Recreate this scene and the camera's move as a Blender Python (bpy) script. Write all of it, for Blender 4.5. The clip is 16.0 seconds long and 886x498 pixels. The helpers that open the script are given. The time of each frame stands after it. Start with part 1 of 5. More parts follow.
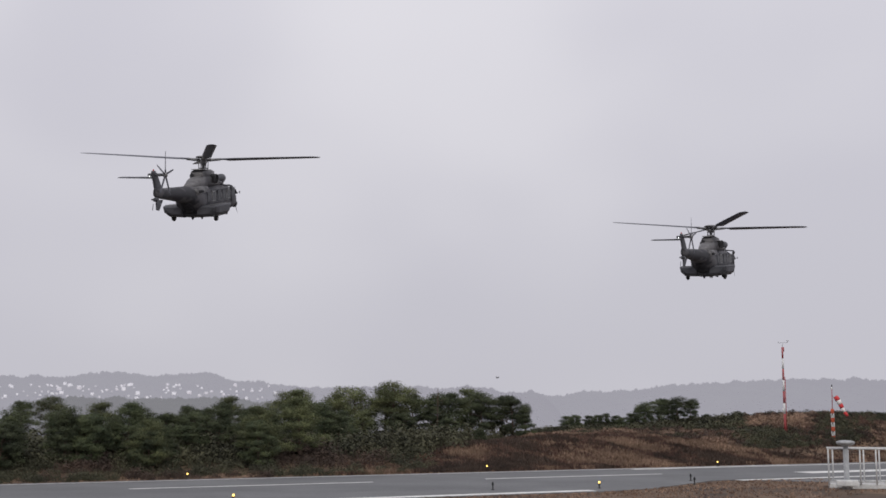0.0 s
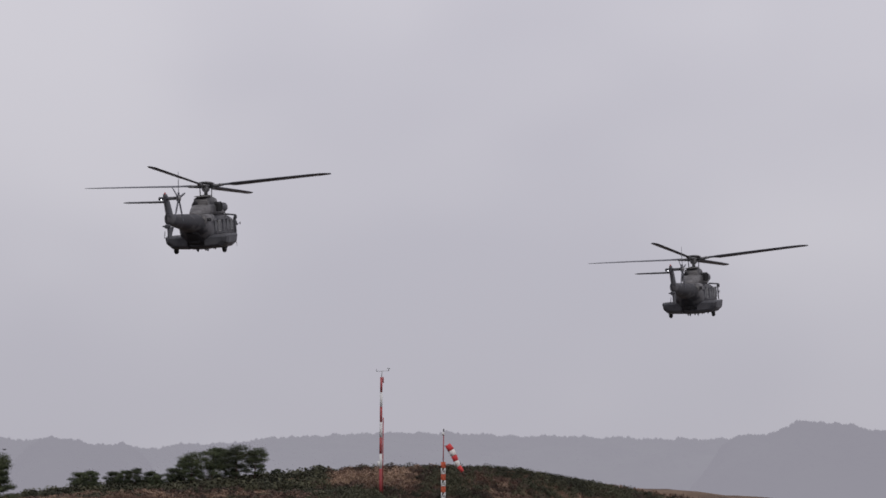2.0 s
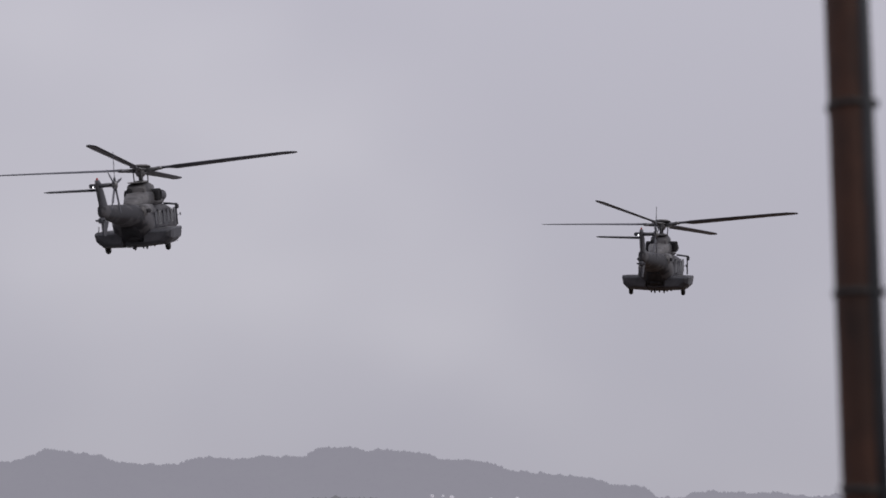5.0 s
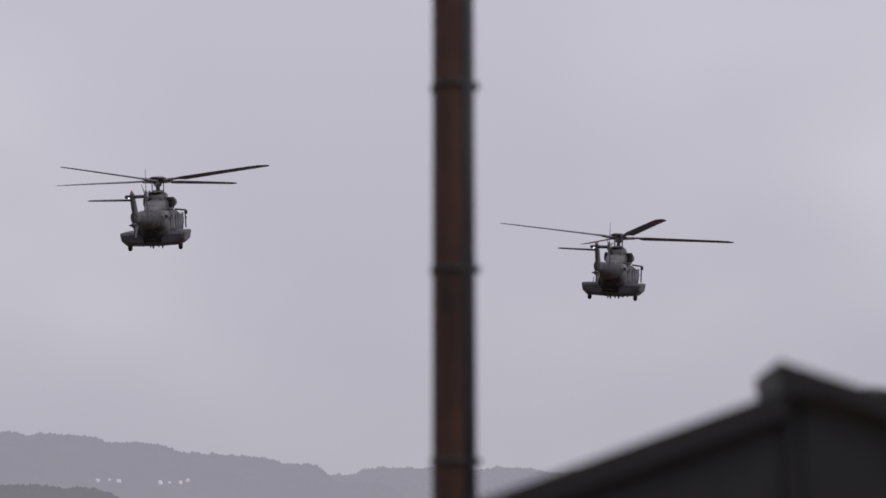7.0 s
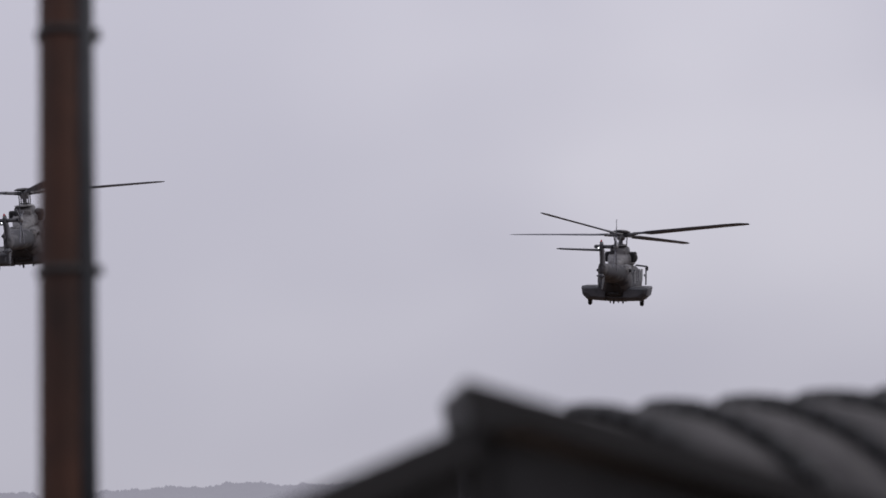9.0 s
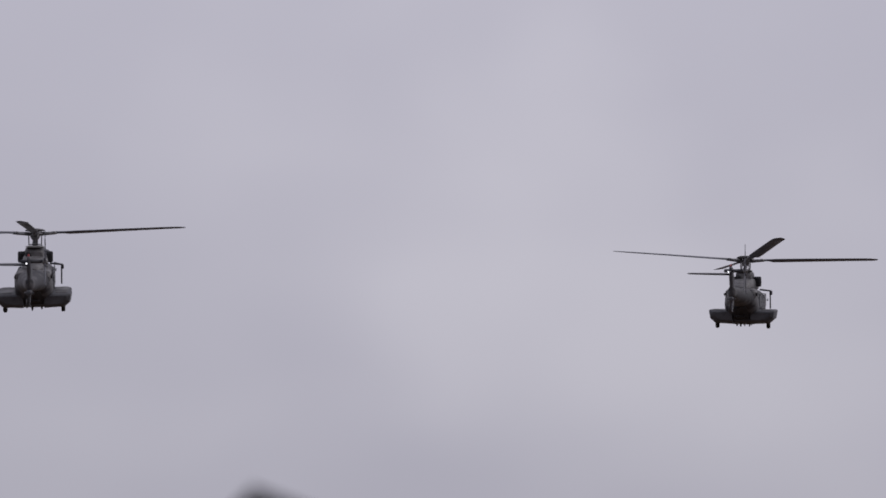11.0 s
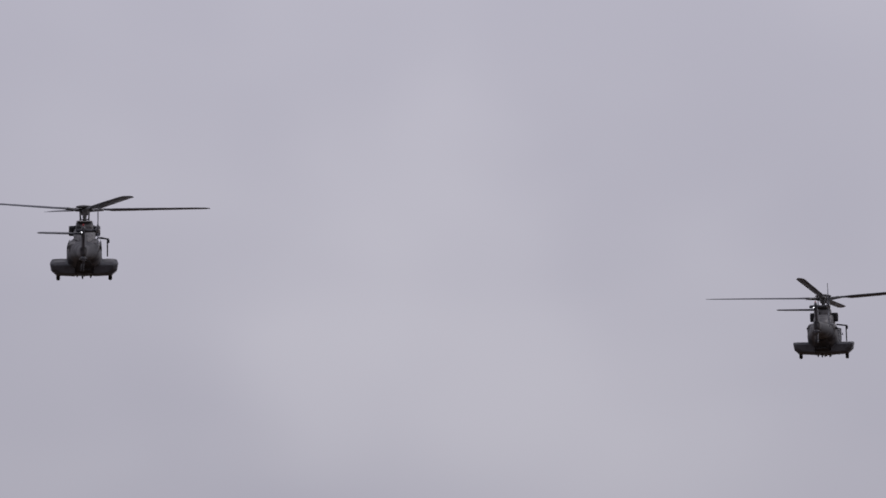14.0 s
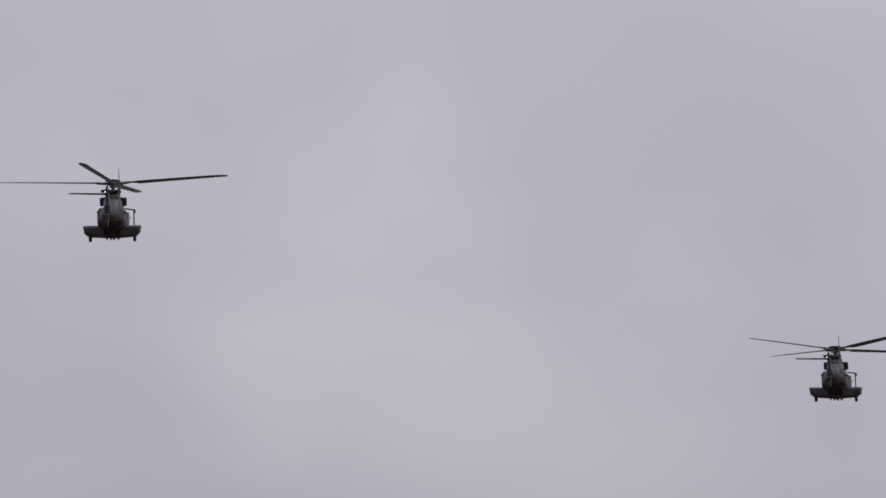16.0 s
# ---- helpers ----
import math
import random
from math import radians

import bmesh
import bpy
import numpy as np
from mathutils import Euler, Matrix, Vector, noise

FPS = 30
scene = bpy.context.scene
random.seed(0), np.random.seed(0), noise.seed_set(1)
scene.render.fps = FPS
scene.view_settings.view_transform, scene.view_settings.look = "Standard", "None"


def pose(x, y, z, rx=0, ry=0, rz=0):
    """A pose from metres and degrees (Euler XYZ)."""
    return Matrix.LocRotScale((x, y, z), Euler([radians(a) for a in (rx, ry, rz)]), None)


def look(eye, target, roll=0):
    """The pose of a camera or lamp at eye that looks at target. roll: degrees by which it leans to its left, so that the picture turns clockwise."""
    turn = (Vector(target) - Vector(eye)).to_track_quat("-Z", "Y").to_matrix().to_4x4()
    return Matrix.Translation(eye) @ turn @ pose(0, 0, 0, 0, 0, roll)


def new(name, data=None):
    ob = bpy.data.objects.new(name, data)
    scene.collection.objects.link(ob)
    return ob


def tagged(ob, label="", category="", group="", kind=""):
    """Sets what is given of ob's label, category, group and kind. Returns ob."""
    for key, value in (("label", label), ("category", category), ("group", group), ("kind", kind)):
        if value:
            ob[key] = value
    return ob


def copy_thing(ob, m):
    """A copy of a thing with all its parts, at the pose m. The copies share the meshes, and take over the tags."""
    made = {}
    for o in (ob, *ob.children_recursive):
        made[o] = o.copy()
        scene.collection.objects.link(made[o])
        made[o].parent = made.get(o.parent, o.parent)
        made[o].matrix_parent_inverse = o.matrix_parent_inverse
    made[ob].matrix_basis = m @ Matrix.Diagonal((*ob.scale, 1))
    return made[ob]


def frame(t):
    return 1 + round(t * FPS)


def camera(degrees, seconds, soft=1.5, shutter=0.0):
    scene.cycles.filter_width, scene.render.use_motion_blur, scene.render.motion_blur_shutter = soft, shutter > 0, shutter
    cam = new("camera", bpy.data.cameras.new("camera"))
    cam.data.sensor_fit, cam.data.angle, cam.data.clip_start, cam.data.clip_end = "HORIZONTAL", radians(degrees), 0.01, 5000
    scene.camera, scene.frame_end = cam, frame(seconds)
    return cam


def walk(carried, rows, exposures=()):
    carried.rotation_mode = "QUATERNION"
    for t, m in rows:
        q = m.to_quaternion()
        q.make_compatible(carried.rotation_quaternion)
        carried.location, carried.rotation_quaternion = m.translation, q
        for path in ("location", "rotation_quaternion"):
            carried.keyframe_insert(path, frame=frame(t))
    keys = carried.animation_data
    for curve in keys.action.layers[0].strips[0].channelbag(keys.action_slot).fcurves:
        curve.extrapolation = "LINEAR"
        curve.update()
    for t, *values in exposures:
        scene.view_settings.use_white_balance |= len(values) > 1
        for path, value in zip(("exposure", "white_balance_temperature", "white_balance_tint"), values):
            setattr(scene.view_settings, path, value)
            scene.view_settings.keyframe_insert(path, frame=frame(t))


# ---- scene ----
cam = camera(40, 16.0, soft=1.6)
# a long lens: near things are out of focus
cam.data.dof.use_dof = True
cam.data.dof.focus_distance = 85.0
cam.data.dof.aperture_fstop = 0.52

# seconds, place, degrees to the right of +y, degrees upwards, roll
CAMERA_ROWS = (
    (0, 0.000, 0.000, 4.500, -15.544, 7.511, 0.000),
    (0.1, 0.000, 2.310, 4.500, -14.738, 7.682, -0.000),
    (0.2, 0.000, 5.314, 4.500, -13.923, 7.848, -0.000),
    (0.3, 0.000, 8.620, 4.500, -13.112, 8.017, -0.000),
    (0.4, 0.000, 12.008, 4.500, -12.320, 8.195, -0.000),
    (0.5, 0.000, 15.424, 4.500, -11.562, 8.391, -0.001),
    (0.6, 0.000, 18.552, 4.500, -10.892, 8.626, -0.001),
    (0.7, 0.000, 21.688, 4.500, -10.299, 8.893, -0.001),
    (0.8, 0.000, 24.761, 4.500, -9.704, 9.162, -0.001),
    (0.9, 0.000, 27.552, 4.500, -9.023, 9.403, -0.002),
    (1, 0.000, 29.685, 4.500, -8.174, 9.585, -0.002),
    (1.1, 0.000, 30.946, 4.500, -7.091, 9.695, -0.002),
    (1.2, 0.000, 31.549, 4.500, -5.829, 9.752, -0.002),
    (1.3, 0.000, 31.871, 4.500, -4.488, 9.777, -0.003),
    (1.4, 0.000, 32.133, 4.500, -3.167, 9.792, -0.003),
    (1.5, 0.000, 32.413, 4.500, -1.966, 9.817, -0.003),
    (1.6, 0.000, 32.728, 4.500, -0.917, 9.844, -0.003),
    (1.7, 0.000, 33.075, 4.500, 0.048, 9.858, -0.003),
    (1.8, 0.000, 33.480, 4.500, 0.974, 9.873, -0.003),
    (1.9, 0.000, 34.073, 4.500, 1.906, 9.901, -0.004),
    (2, 0.000, 35.096, 4.500, 2.889, 9.957, -0.004),
    (2.1, 0.000, 36.687, 4.500, 3.873, 10.050, -0.004),
    (2.2, 0.000, 38.707, 4.500, 4.830, 10.170, -0.005),
    (2.3, 0.000, 40.909, 4.500, 5.831, 10.304, -0.005),
    (2.4, 0.000, 43.143, 4.500, 6.952, 10.436, -0.005),
    (2.5, 0.000, 45.351, 4.500, 8.266, 10.552, -0.006),
    (2.6, 0.000, 47.517, 4.500, 9.869, 10.644, -0.007),
    (2.7, 0.000, 49.649, 4.500, 11.714, 10.721, -0.007),
    (2.8, 0.000, 51.753, 4.500, 13.654, 10.795, -0.008),
    (2.9, 0.000, 53.794, 4.500, 15.542, 10.879, -0.009),
    (3, 0.000, 55.683, 4.500, 17.233, 10.986, -0.009),
    (3.1, 0.000, 57.303, 4.500, 18.712, 11.120, -0.011),
    (3.2, 0.289, 58.483, 4.500, 20.117, 11.257, -0.009),
    (3.3, 0.638, 59.400, 4.500, 21.467, 11.376, 0.010),
    (3.4, 1.076, 60.160, 4.500, 22.734, 11.482, 0.052),
    (3.5, 1.593, 60.774, 4.500, 23.922, 11.575, 0.114),
    (3.6, 2.179, 61.254, 4.500, 25.038, 11.656, 0.193),
    (3.7, 2.821, 61.610, 4.500, 26.088, 11.725, 0.287),
    (3.8, 3.509, 61.856, 4.500, 27.078, 11.784, 0.393),
    (3.9, 4.233, 62.002, 4.500, 28.014, 11.832, 0.510),
    (4, 4.980, 62.059, 4.500, 28.903, 11.870, 0.635),
    (4.1, 5.741, 62.040, 4.500, 29.749, 11.900, 0.765),
    (4.2, 6.503, 61.957, 4.500, 30.559, 11.921, 0.898),
    (4.3, 7.257, 61.819, 4.500, 31.340, 11.935, 1.031),
    (4.4, 7.991, 61.640, 4.500, 32.097, 11.941, 1.163),
    (4.5, 8.695, 61.431, 4.500, 32.835, 11.941, 1.291),
    (4.6, 9.356, 61.203, 4.500, 33.562, 11.935, 1.412),
    (4.7, 9.965, 60.968, 4.500, 34.283, 11.924, 1.524),
    (4.8, 10.511, 60.737, 4.500, 35.005, 11.907, 1.625),
    (4.9, 10.982, 60.522, 4.500, 35.732, 11.887, 1.712),
    (5, 11.367, 60.335, 4.500, 36.472, 11.864, 1.783),
    (5.1, 11.656, 60.187, 4.500, 37.230, 11.838, 1.835),
    (5.2, 11.837, 60.090, 4.500, 38.013, 11.809, 1.867),
    (5.3, 11.900, 60.055, 4.500, 38.826, 11.779, 1.875),
    (5.5, 11.900, 60.086, 4.500, 40.474, 11.707, 1.848),
    (5.55, 11.900, 60.086, 4.500, 40.880, 11.690, 1.821),
    (5.8, 11.900, 60.086, 4.500, 42.887, 11.611, 1.547),
    (6, 11.900, 60.086, 4.500, 44.379, 11.515, 1.294),
    (6.05, 11.900, 60.086, 4.500, 44.719, 11.478, 1.242),
    (6.3, 11.900, 60.086, 4.500, 46.213, 11.217, 1.002),
    (6.5, 11.900, 60.086, 4.500, 47.521, 11.062, 0.773),
    (6.55, 11.900, 60.086, 4.500, 47.909, 11.050, 0.702),
    (6.8, 11.900, 60.086, 4.500, 50.104, 11.106, 0.287),
    (7, 11.900, 60.086, 4.500, 51.883, 11.140, -0.062),
    (7.05, 11.900, 60.086, 4.500, 52.302, 11.128, -0.145),
    (7.3, 11.900, 60.086, 4.500, 54.367, 10.993, -0.571),
    (7.5, 11.900, 60.086, 4.500, 55.904, 10.901, -0.885),
    (7.55, 11.901, 60.087, 4.500, 56.266, 10.892, -0.953),
    (7.8, 11.946, 60.102, 4.508, 57.977, 10.884, -1.238),
    (8, 12.018, 60.127, 4.520, 59.160, 10.929, -1.501),
    (8.05, 12.057, 60.141, 4.525, 59.411, 10.951, -1.583),
    (8.3, 12.579, 60.322, 4.579, 60.368, 11.136, -2.048),
    (8.5, 13.036, 60.480, 4.630, 61.272, 11.251, -2.484),
    (8.55, 13.120, 60.510, 4.642, 61.578, 11.256, -2.614),
    (8.8, 13.538, 60.655, 4.707, 63.428, 11.151, -3.439),
    (9, 13.727, 60.720, 4.740, 64.972, 11.194, -3.822),
    (9.05, 13.743, 60.726, 4.743, 65.339, 11.255, -3.816),
    (9.3, 13.798, 60.745, 4.756, 67.202, 11.768, -3.335),
    (9.5, 13.826, 60.755, 4.760, 68.501, 12.297, -2.800),
    (9.55, 13.832, 60.757, 4.760, 68.769, 12.437, -2.686),
    (9.8, 13.864, 60.768, 4.760, 69.837, 13.264, -2.068),
    (10, 13.875, 60.772, 4.760, 70.586, 13.843, -1.600),
    (10.05, 13.875, 60.772, 4.760, 70.782, 13.948, -1.495),
    (10.2, 13.875, 60.772, 4.760, 71.359, 14.227, -1.200),
    (10.3, 13.875, 60.772, 4.760, 71.741, 14.431, -1.037),
    (10.55, 13.875, 60.772, 4.760, 72.695, 14.984, -0.756),
    (10.8, 13.875, 60.772, 4.760, 73.618, 15.564, -0.594),
    (11.05, 13.875, 60.772, 4.760, 74.482, 16.122, -0.478),
    (11.3, 13.875, 60.772, 4.760, 75.257, 16.622, -0.343),
    (11.55, 13.875, 60.772, 4.760, 75.943, 17.111, -0.219),
    (11.8, 13.875, 60.772, 4.760, 76.560, 17.568, -0.120),
    (12.05, 13.875, 60.772, 4.760, 77.126, 17.954, -0.048),
    (12.3, 13.875, 60.772, 4.760, 77.659, 18.227, 0.000),
    (12.55, 13.875, 60.772, 4.760, 78.158, 18.357, 0.015),
    (12.8, 13.875, 60.772, 4.760, 78.616, 18.399, 0.006),
    (13.05, 13.875, 60.772, 4.760, 79.041, 18.437, 0.000),
    (13.3, 13.875, 60.772, 4.760, 79.431, 18.473, 0.000),
    (13.55, 13.875, 60.772, 4.760, 79.786, 18.494, 0.000),
    (13.8, 13.875, 60.772, 4.760, 80.113, 18.511, 0.000),
    (14.05, 13.875, 60.772, 4.760, 80.418, 18.532, 0.000),
    (14.3, 13.875, 60.772, 4.760, 80.694, 18.557, 0.000),
    (14.55, 13.875, 60.772, 4.760, 80.945, 18.582, 0.000),
    (14.8, 13.875, 60.772, 4.760, 81.178, 18.607, 0.000),
    (15.05, 13.875, 60.772, 4.760, 81.403, 18.632, 0.000),
    (15.3, 13.875, 60.772, 4.760, 81.613, 18.657, 0.000),
    (15.55, 13.875, 60.772, 4.760, 81.810, 18.682, 0.000),
    (15.8, 13.875, 60.772, 4.760, 82.002, 18.707, 0.000),
    (16, 13.875, 60.772, 4.760, 82.159, 18.727, 0.000),
)


def turned(x, y, z, yaw, pitch, roll):
    a, b = radians(yaw), radians(pitch)
    way = Vector((math.sin(a) * math.cos(b), math.cos(a) * math.cos(b), math.sin(b)))
    return look((x, y, z), Vector((x, y, z)) + way, roll)


walk(cam, [(r[0], turned(*r[1:])) for r in CAMERA_ROWS],
     exposures=[(0.0, 0.27, 6610, 7), (1.0, 0.12, 6590, 8), (2.0, 0.02, 6560, 9), (3.2, -0.09, 6530, 10), (5.3, -0.08, 6480, 10), (7.0, 0.0, 6470, 11), (9.0, 0.06, 6400, 11), (10.2, -0.08, 6400, 12), (12.3, -0.24, 6380, 12), (16.0, -0.24, 6380, 12)])

# ---- world and sun: a bright overcast sky ----
world = bpy.data.worlds.new("overcast_sky")
scene.world = world
world.use_nodes = True
wn, wl = world.node_tree.nodes, world.node_tree.links
wn.clear()
w_out = wn.new("ShaderNodeOutputWorld")
w_back = wn.new("ShaderNodeBackground")
sky = wn.new("ShaderNodeTexSky")
sky.sky_type, sky.sun_disc = "NISHITA", False
sky.sun_elevation, sky.sun_rotation = radians(35), radians(200)
sky_dim = wn.new("ShaderNodeVectorMath")
sky_dim.operation = "SCALE"
sky_dim.inputs["Scale"].default_value = 0.02
wl.new(sky.outputs[0], sky_dim.inputs[0])
w_coord = wn.new("ShaderNodeTexCoord")
w_map = wn.new("ShaderNodeMapping")
w_map.inputs["Scale"].default_value = (1.0, 1.0, 1.5)
wl.new(w_coord.outputs["Generated"], w_map.inputs[0])
w_noise = wn.new("ShaderNodeTexNoise")
w_noise.inputs["Scale"].default_value = 2.1
w_noise.inputs["Detail"].default_value = 2.5
w_noise.inputs["Roughness"].default_value = 0.5
w_noise.inputs["Distortion"].default_value = 0.0
wl.new(w_map.outputs[0], w_noise.inputs[0])
w_ramp = wn.new("ShaderNodeValToRGB")
w_ramp.color_ramp.elements[0].position = 0.37
w_ramp.color_ramp.elements[0].color = (0.495, 0.484, 0.553, 1)
w_ramp.color_ramp.elements[1].position = 0.74
w_ramp.color_ramp.interpolation = "EASE"
w_ramp.color_ramp.elements[1].color = (0.6, 0.586, 0.645, 1)
wl.new(w_noise.outputs[0], w_ramp.inputs[0])
w_mix = wn.new("ShaderNodeMixRGB")
w_mix.inputs[0].default_value = 0.95
wl.new(sky_dim.outputs[0], w_mix.inputs[1])
wl.new(w_ramp.outputs[0], w_mix.inputs[2])
w_sep = wn.new("ShaderNodeSeparateXYZ")
wl.new(w_coord.outputs["Generated"], w_sep.inputs[0])
w_rise = wn.new("ShaderNodeMapRange")
w_rise.inputs["From Min"].default_value, w_rise.inputs["From Max"].default_value = 0.0, 0.5
w_rise.inputs["To Min"].default_value, w_rise.inputs["To Max"].default_value = 0.93, 1.16
wl.new(w_sep.outputs["Z"], w_rise.inputs[0])
w_up = wn.new("ShaderNodeVectorMath")
w_up.operation = "SCALE"
wl.new(w_mix.outputs[0], w_up.inputs[0])
wl.new(w_rise.outputs[0], w_up.inputs["Scale"])
wl.new(w_up.outputs[0], w_back.inputs[0])
w_back.inputs[1].default_value = 1.0
wl.new(w_back.outputs[0], w_out.inputs[0])

sun_data = bpy.data.lights.new("sun", "SUN")
sun_data.energy, sun_data.angle, sun_data.color = 0.8, radians(25), (1.0, 0.96, 0.9)
sun = new("sun", sun_data)
sun.matrix_world = look((0, 0, 100), (-25, 70, 40))


# ---- materials ----
def material(name, c1, c2, scale, rough=0.8, metal=0.0, bump=0.0, fine=None, by_object=0.0, stretch=(1, 1, 1), spec=0.5, low=0.35, high=0.65):
    """Two colours mixed by noise at two scales, with fine relief."""
    m = bpy.data.materials.new(name)
    m.use_nodes = True
    n, l = m.node_tree.nodes, m.node_tree.links
    b = n["Principled BSDF"]
    b.inputs["Roughness"].default_value = rough
    b.inputs["Metallic"].default_value = metal
    b.inputs["Specular IOR Level"].default_value = spec
    tc = n.new("ShaderNodeTexCoord")
    mp = n.new("ShaderNodeMapping")
    mp.inputs["Scale"].default_value = stretch
    l.new(tc.outputs["Object"], mp.inputs[0])
    big = n.new("ShaderNodeTexNoise")
    big.inputs["Scale"].default_value = scale
    big.inputs["Detail"].default_value = 6.0
    big.inputs["Roughness"].default_value = 0.62
    l.new(mp.outputs[0], big.inputs[0])
    ramp = n.new("ShaderNodeValToRGB")
    ramp.color_ramp.elements[0].position, ramp.color_ramp.elements[1].position = low, high
    ramp.color_ramp.elements[0].color = (*c1, 1)
    ramp.color_ramp.elements[1].color = (*c2, 1)
    l.new(big.outputs[0], ramp.inputs[0])
    small = n.new("ShaderNodeTexNoise")
    small.inputs["Scale"].default_value = fine or scale * 9
    small.inputs["Detail"].default_value = 4.0
    l.new(mp.outputs[0], small.inputs[0])
    spread = n.new("ShaderNodeMapRange")
    spread.inputs["To Min"].default_value, spread.inputs["To Max"].default_value = 0.72, 1.28
    l.new(small.outputs[0], spread.inputs[0])
    last = spread.outputs[0]
    if by_object:
        info = n.new("ShaderNodeObjectInfo")
        geo = n.new("ShaderNodeNewGeometry")
        for source in (info.outputs["Random"], geo.outputs["Random Per Island"]):
            vary = n.new("ShaderNodeMapRange")
            vary.inputs["To Min"].default_value, vary.inputs["To Max"].default_value = 1 - by_object, 1 + by_object
            l.new(source, vary.inputs[0])
            times = n.new("ShaderNodeMath")
            times.operation = "MULTIPLY"
            l.new(last, times.inputs[0])
            l.new(vary.outputs[0], times.inputs[1])
            last = times.outputs[0]
    mul = n.new("ShaderNodeVectorMath")
    mul.operation = "SCALE"
    l.new(ramp.outputs[0], mul.inputs[0])
    l.new(last, mul.inputs["Scale"])
    l.new(mul.outputs[0], b.inputs["Base Color"])
    if bump:
        bp = n.new("ShaderNodeBump")
        bp.inputs["Strength"].default_value = 0.6
        bp.inputs["Distance"].default_value = bump
        l.new(small.outputs[0], bp.inputs["Height"])
        l.new(bp.outputs[0], b.inputs["Normal"])
    return m


def glow(name, colour, strength):
    m = bpy.data.materials.new(name)
    m.use_nodes = True
    b = m.node_tree.nodes["Principled BSDF"]
    b.inputs["Base Color"].default_value = (*colour, 1)
    b.inputs["Emission Color"].default_value = (*colour, 1)
    b.inputs["Emission Strength"].default_value = strength
    return m


def hazed_backdrop(name, air, wood, amount, scale):
    """Woods kilometres away: dark growth, with the haze before it mixed in as emission."""
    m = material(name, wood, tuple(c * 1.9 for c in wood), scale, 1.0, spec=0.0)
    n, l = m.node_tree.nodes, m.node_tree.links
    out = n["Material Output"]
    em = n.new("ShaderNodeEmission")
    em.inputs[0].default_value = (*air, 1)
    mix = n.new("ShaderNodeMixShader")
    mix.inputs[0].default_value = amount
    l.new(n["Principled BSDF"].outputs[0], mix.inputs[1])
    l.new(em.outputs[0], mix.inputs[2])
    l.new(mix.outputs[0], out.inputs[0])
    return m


PAINT = material("camouflage_paint", (0.03, 0.03, 0.036), (0.098, 0.096, 0.104), 0.7, 0.65, fine=5, bump=0.004, low=0.47, high=0.53)
DARK_PAINT = material("dark_paint", (0.042, 0.043, 0.051), (0.085, 0.087, 0.1), 1.2, 0.55, fine=14)
COWL = material("cowling_paint", (0.055, 0.054, 0.058), (0.17, 0.166, 0.17), 0.8, 0.55, fine=10, low=0.42, high=0.56)
LIGHT_PATCH = material("pale_paint", (0.2, 0.2, 0.2), (0.32, 0.32, 0.32), 1.5, 0.6, fine=12)
BLACK = material("soot_black", (0.018, 0.018, 0.02), (0.036, 0.036, 0.04), 3, 0.9)
BLADE = material("blade_grey", (0.075, 0.078, 0.096), (0.12, 0.124, 0.15), 0.8, 0.5, fine=12, stretch=(0.3, 2, 1))
HUB_METAL = material("hub_metal", (0.1, 0.1, 0.105), (0.26, 0.26, 0.27), 3, 0.5, 0.4)
GLASS = material("cabin_glass", (0.02, 0.022, 0.025), (0.03, 0.032, 0.036), 1, 0.35, spec=0.2)
RUBBER = material("tyre_rubber", (0.012, 0.012, 0.012), (0.025, 0.025, 0.025), 4, 0.85)
RED_LIGHT = glow("red_beacon", (0.4, 0.04, 0.04), 0.04)
WHITE_LIGHT = glow("white_lamp", (0.95, 0.97, 1.0), 1.8)
AMBER_LIGHT = glow("amber_lamp", (1.0, 0.66, 0.15), 2.5)

GROUND = material("heath_ground", (0.055, 0.034, 0.022), (0.17, 0.108, 0.066), 0.16, 0.95, bump=0.05, fine=2.2, low=0.4, high=0.62)
HEATH = material("dead_grass", (0.16, 0.104, 0.074), (0.36, 0.245, 0.172), 0.25, 0.95, fine=3, by_object=0.35)
RUST = material("russet_heath", (0.075, 0.043, 0.034), (0.16, 0.094, 0.07), 0.35, 0.95, fine=3, by_object=0.35)
HEATHER = material("brown_heather", (0.042, 0.03, 0.024), (0.1, 0.068, 0.052), 0.35, 0.95, fine=3, by_object=0.35)
SCRUB = material("dark_green_scrub", (0.03, 0.032, 0.02), (0.085, 0.082, 0.047), 0.3, 0.9, fine=3, by_object=0.4)
NEEDLES = material("pine_needles", (0.026, 0.037, 0.018), (0.085, 0.1, 0.044), 0.45, 0.8, fine=2.5, by_object=0.35)
NEEDLES_PALE = material("yellow_green_needles", (0.04, 0.05, 0.022), (0.135, 0.148, 0.062), 0.45, 0.8, fine=2.5, by_object=0.35)
BARK = material("pine_bark", (0.05, 0.035, 0.027), (0.13, 0.085, 0.06), 2.0, 0.95, fine=9, bump=0.02)
ASPHALT = material("runway_asphalt", (0.105, 0.108, 0.112), (0.155, 0.158, 0.162), 0.12, 0.75, fine=5, stretch=(1, 1, 1))
MARKING = material("white_marking", (0.62, 0.62, 0.6), (0.82, 0.82, 0.8), 1.2, 0.7, fine=7)
EARTH = material("dark_earth", (0.03, 0.022, 0.017), (0.075, 0.055, 0.04), 1.5, 1.0, fine=9, bump=0.03)
WHITE_STEEL = material("white_painted_steel", (0.5, 0.5, 0.5), (0.68, 0.68, 0.67), 1.5, 0.5, fine=12)
GREY_STEEL = material("galvanised_steel", (0.3, 0.31, 0.32), (0.45, 0.46, 0.47), 2.5, 0.5, 0.3)
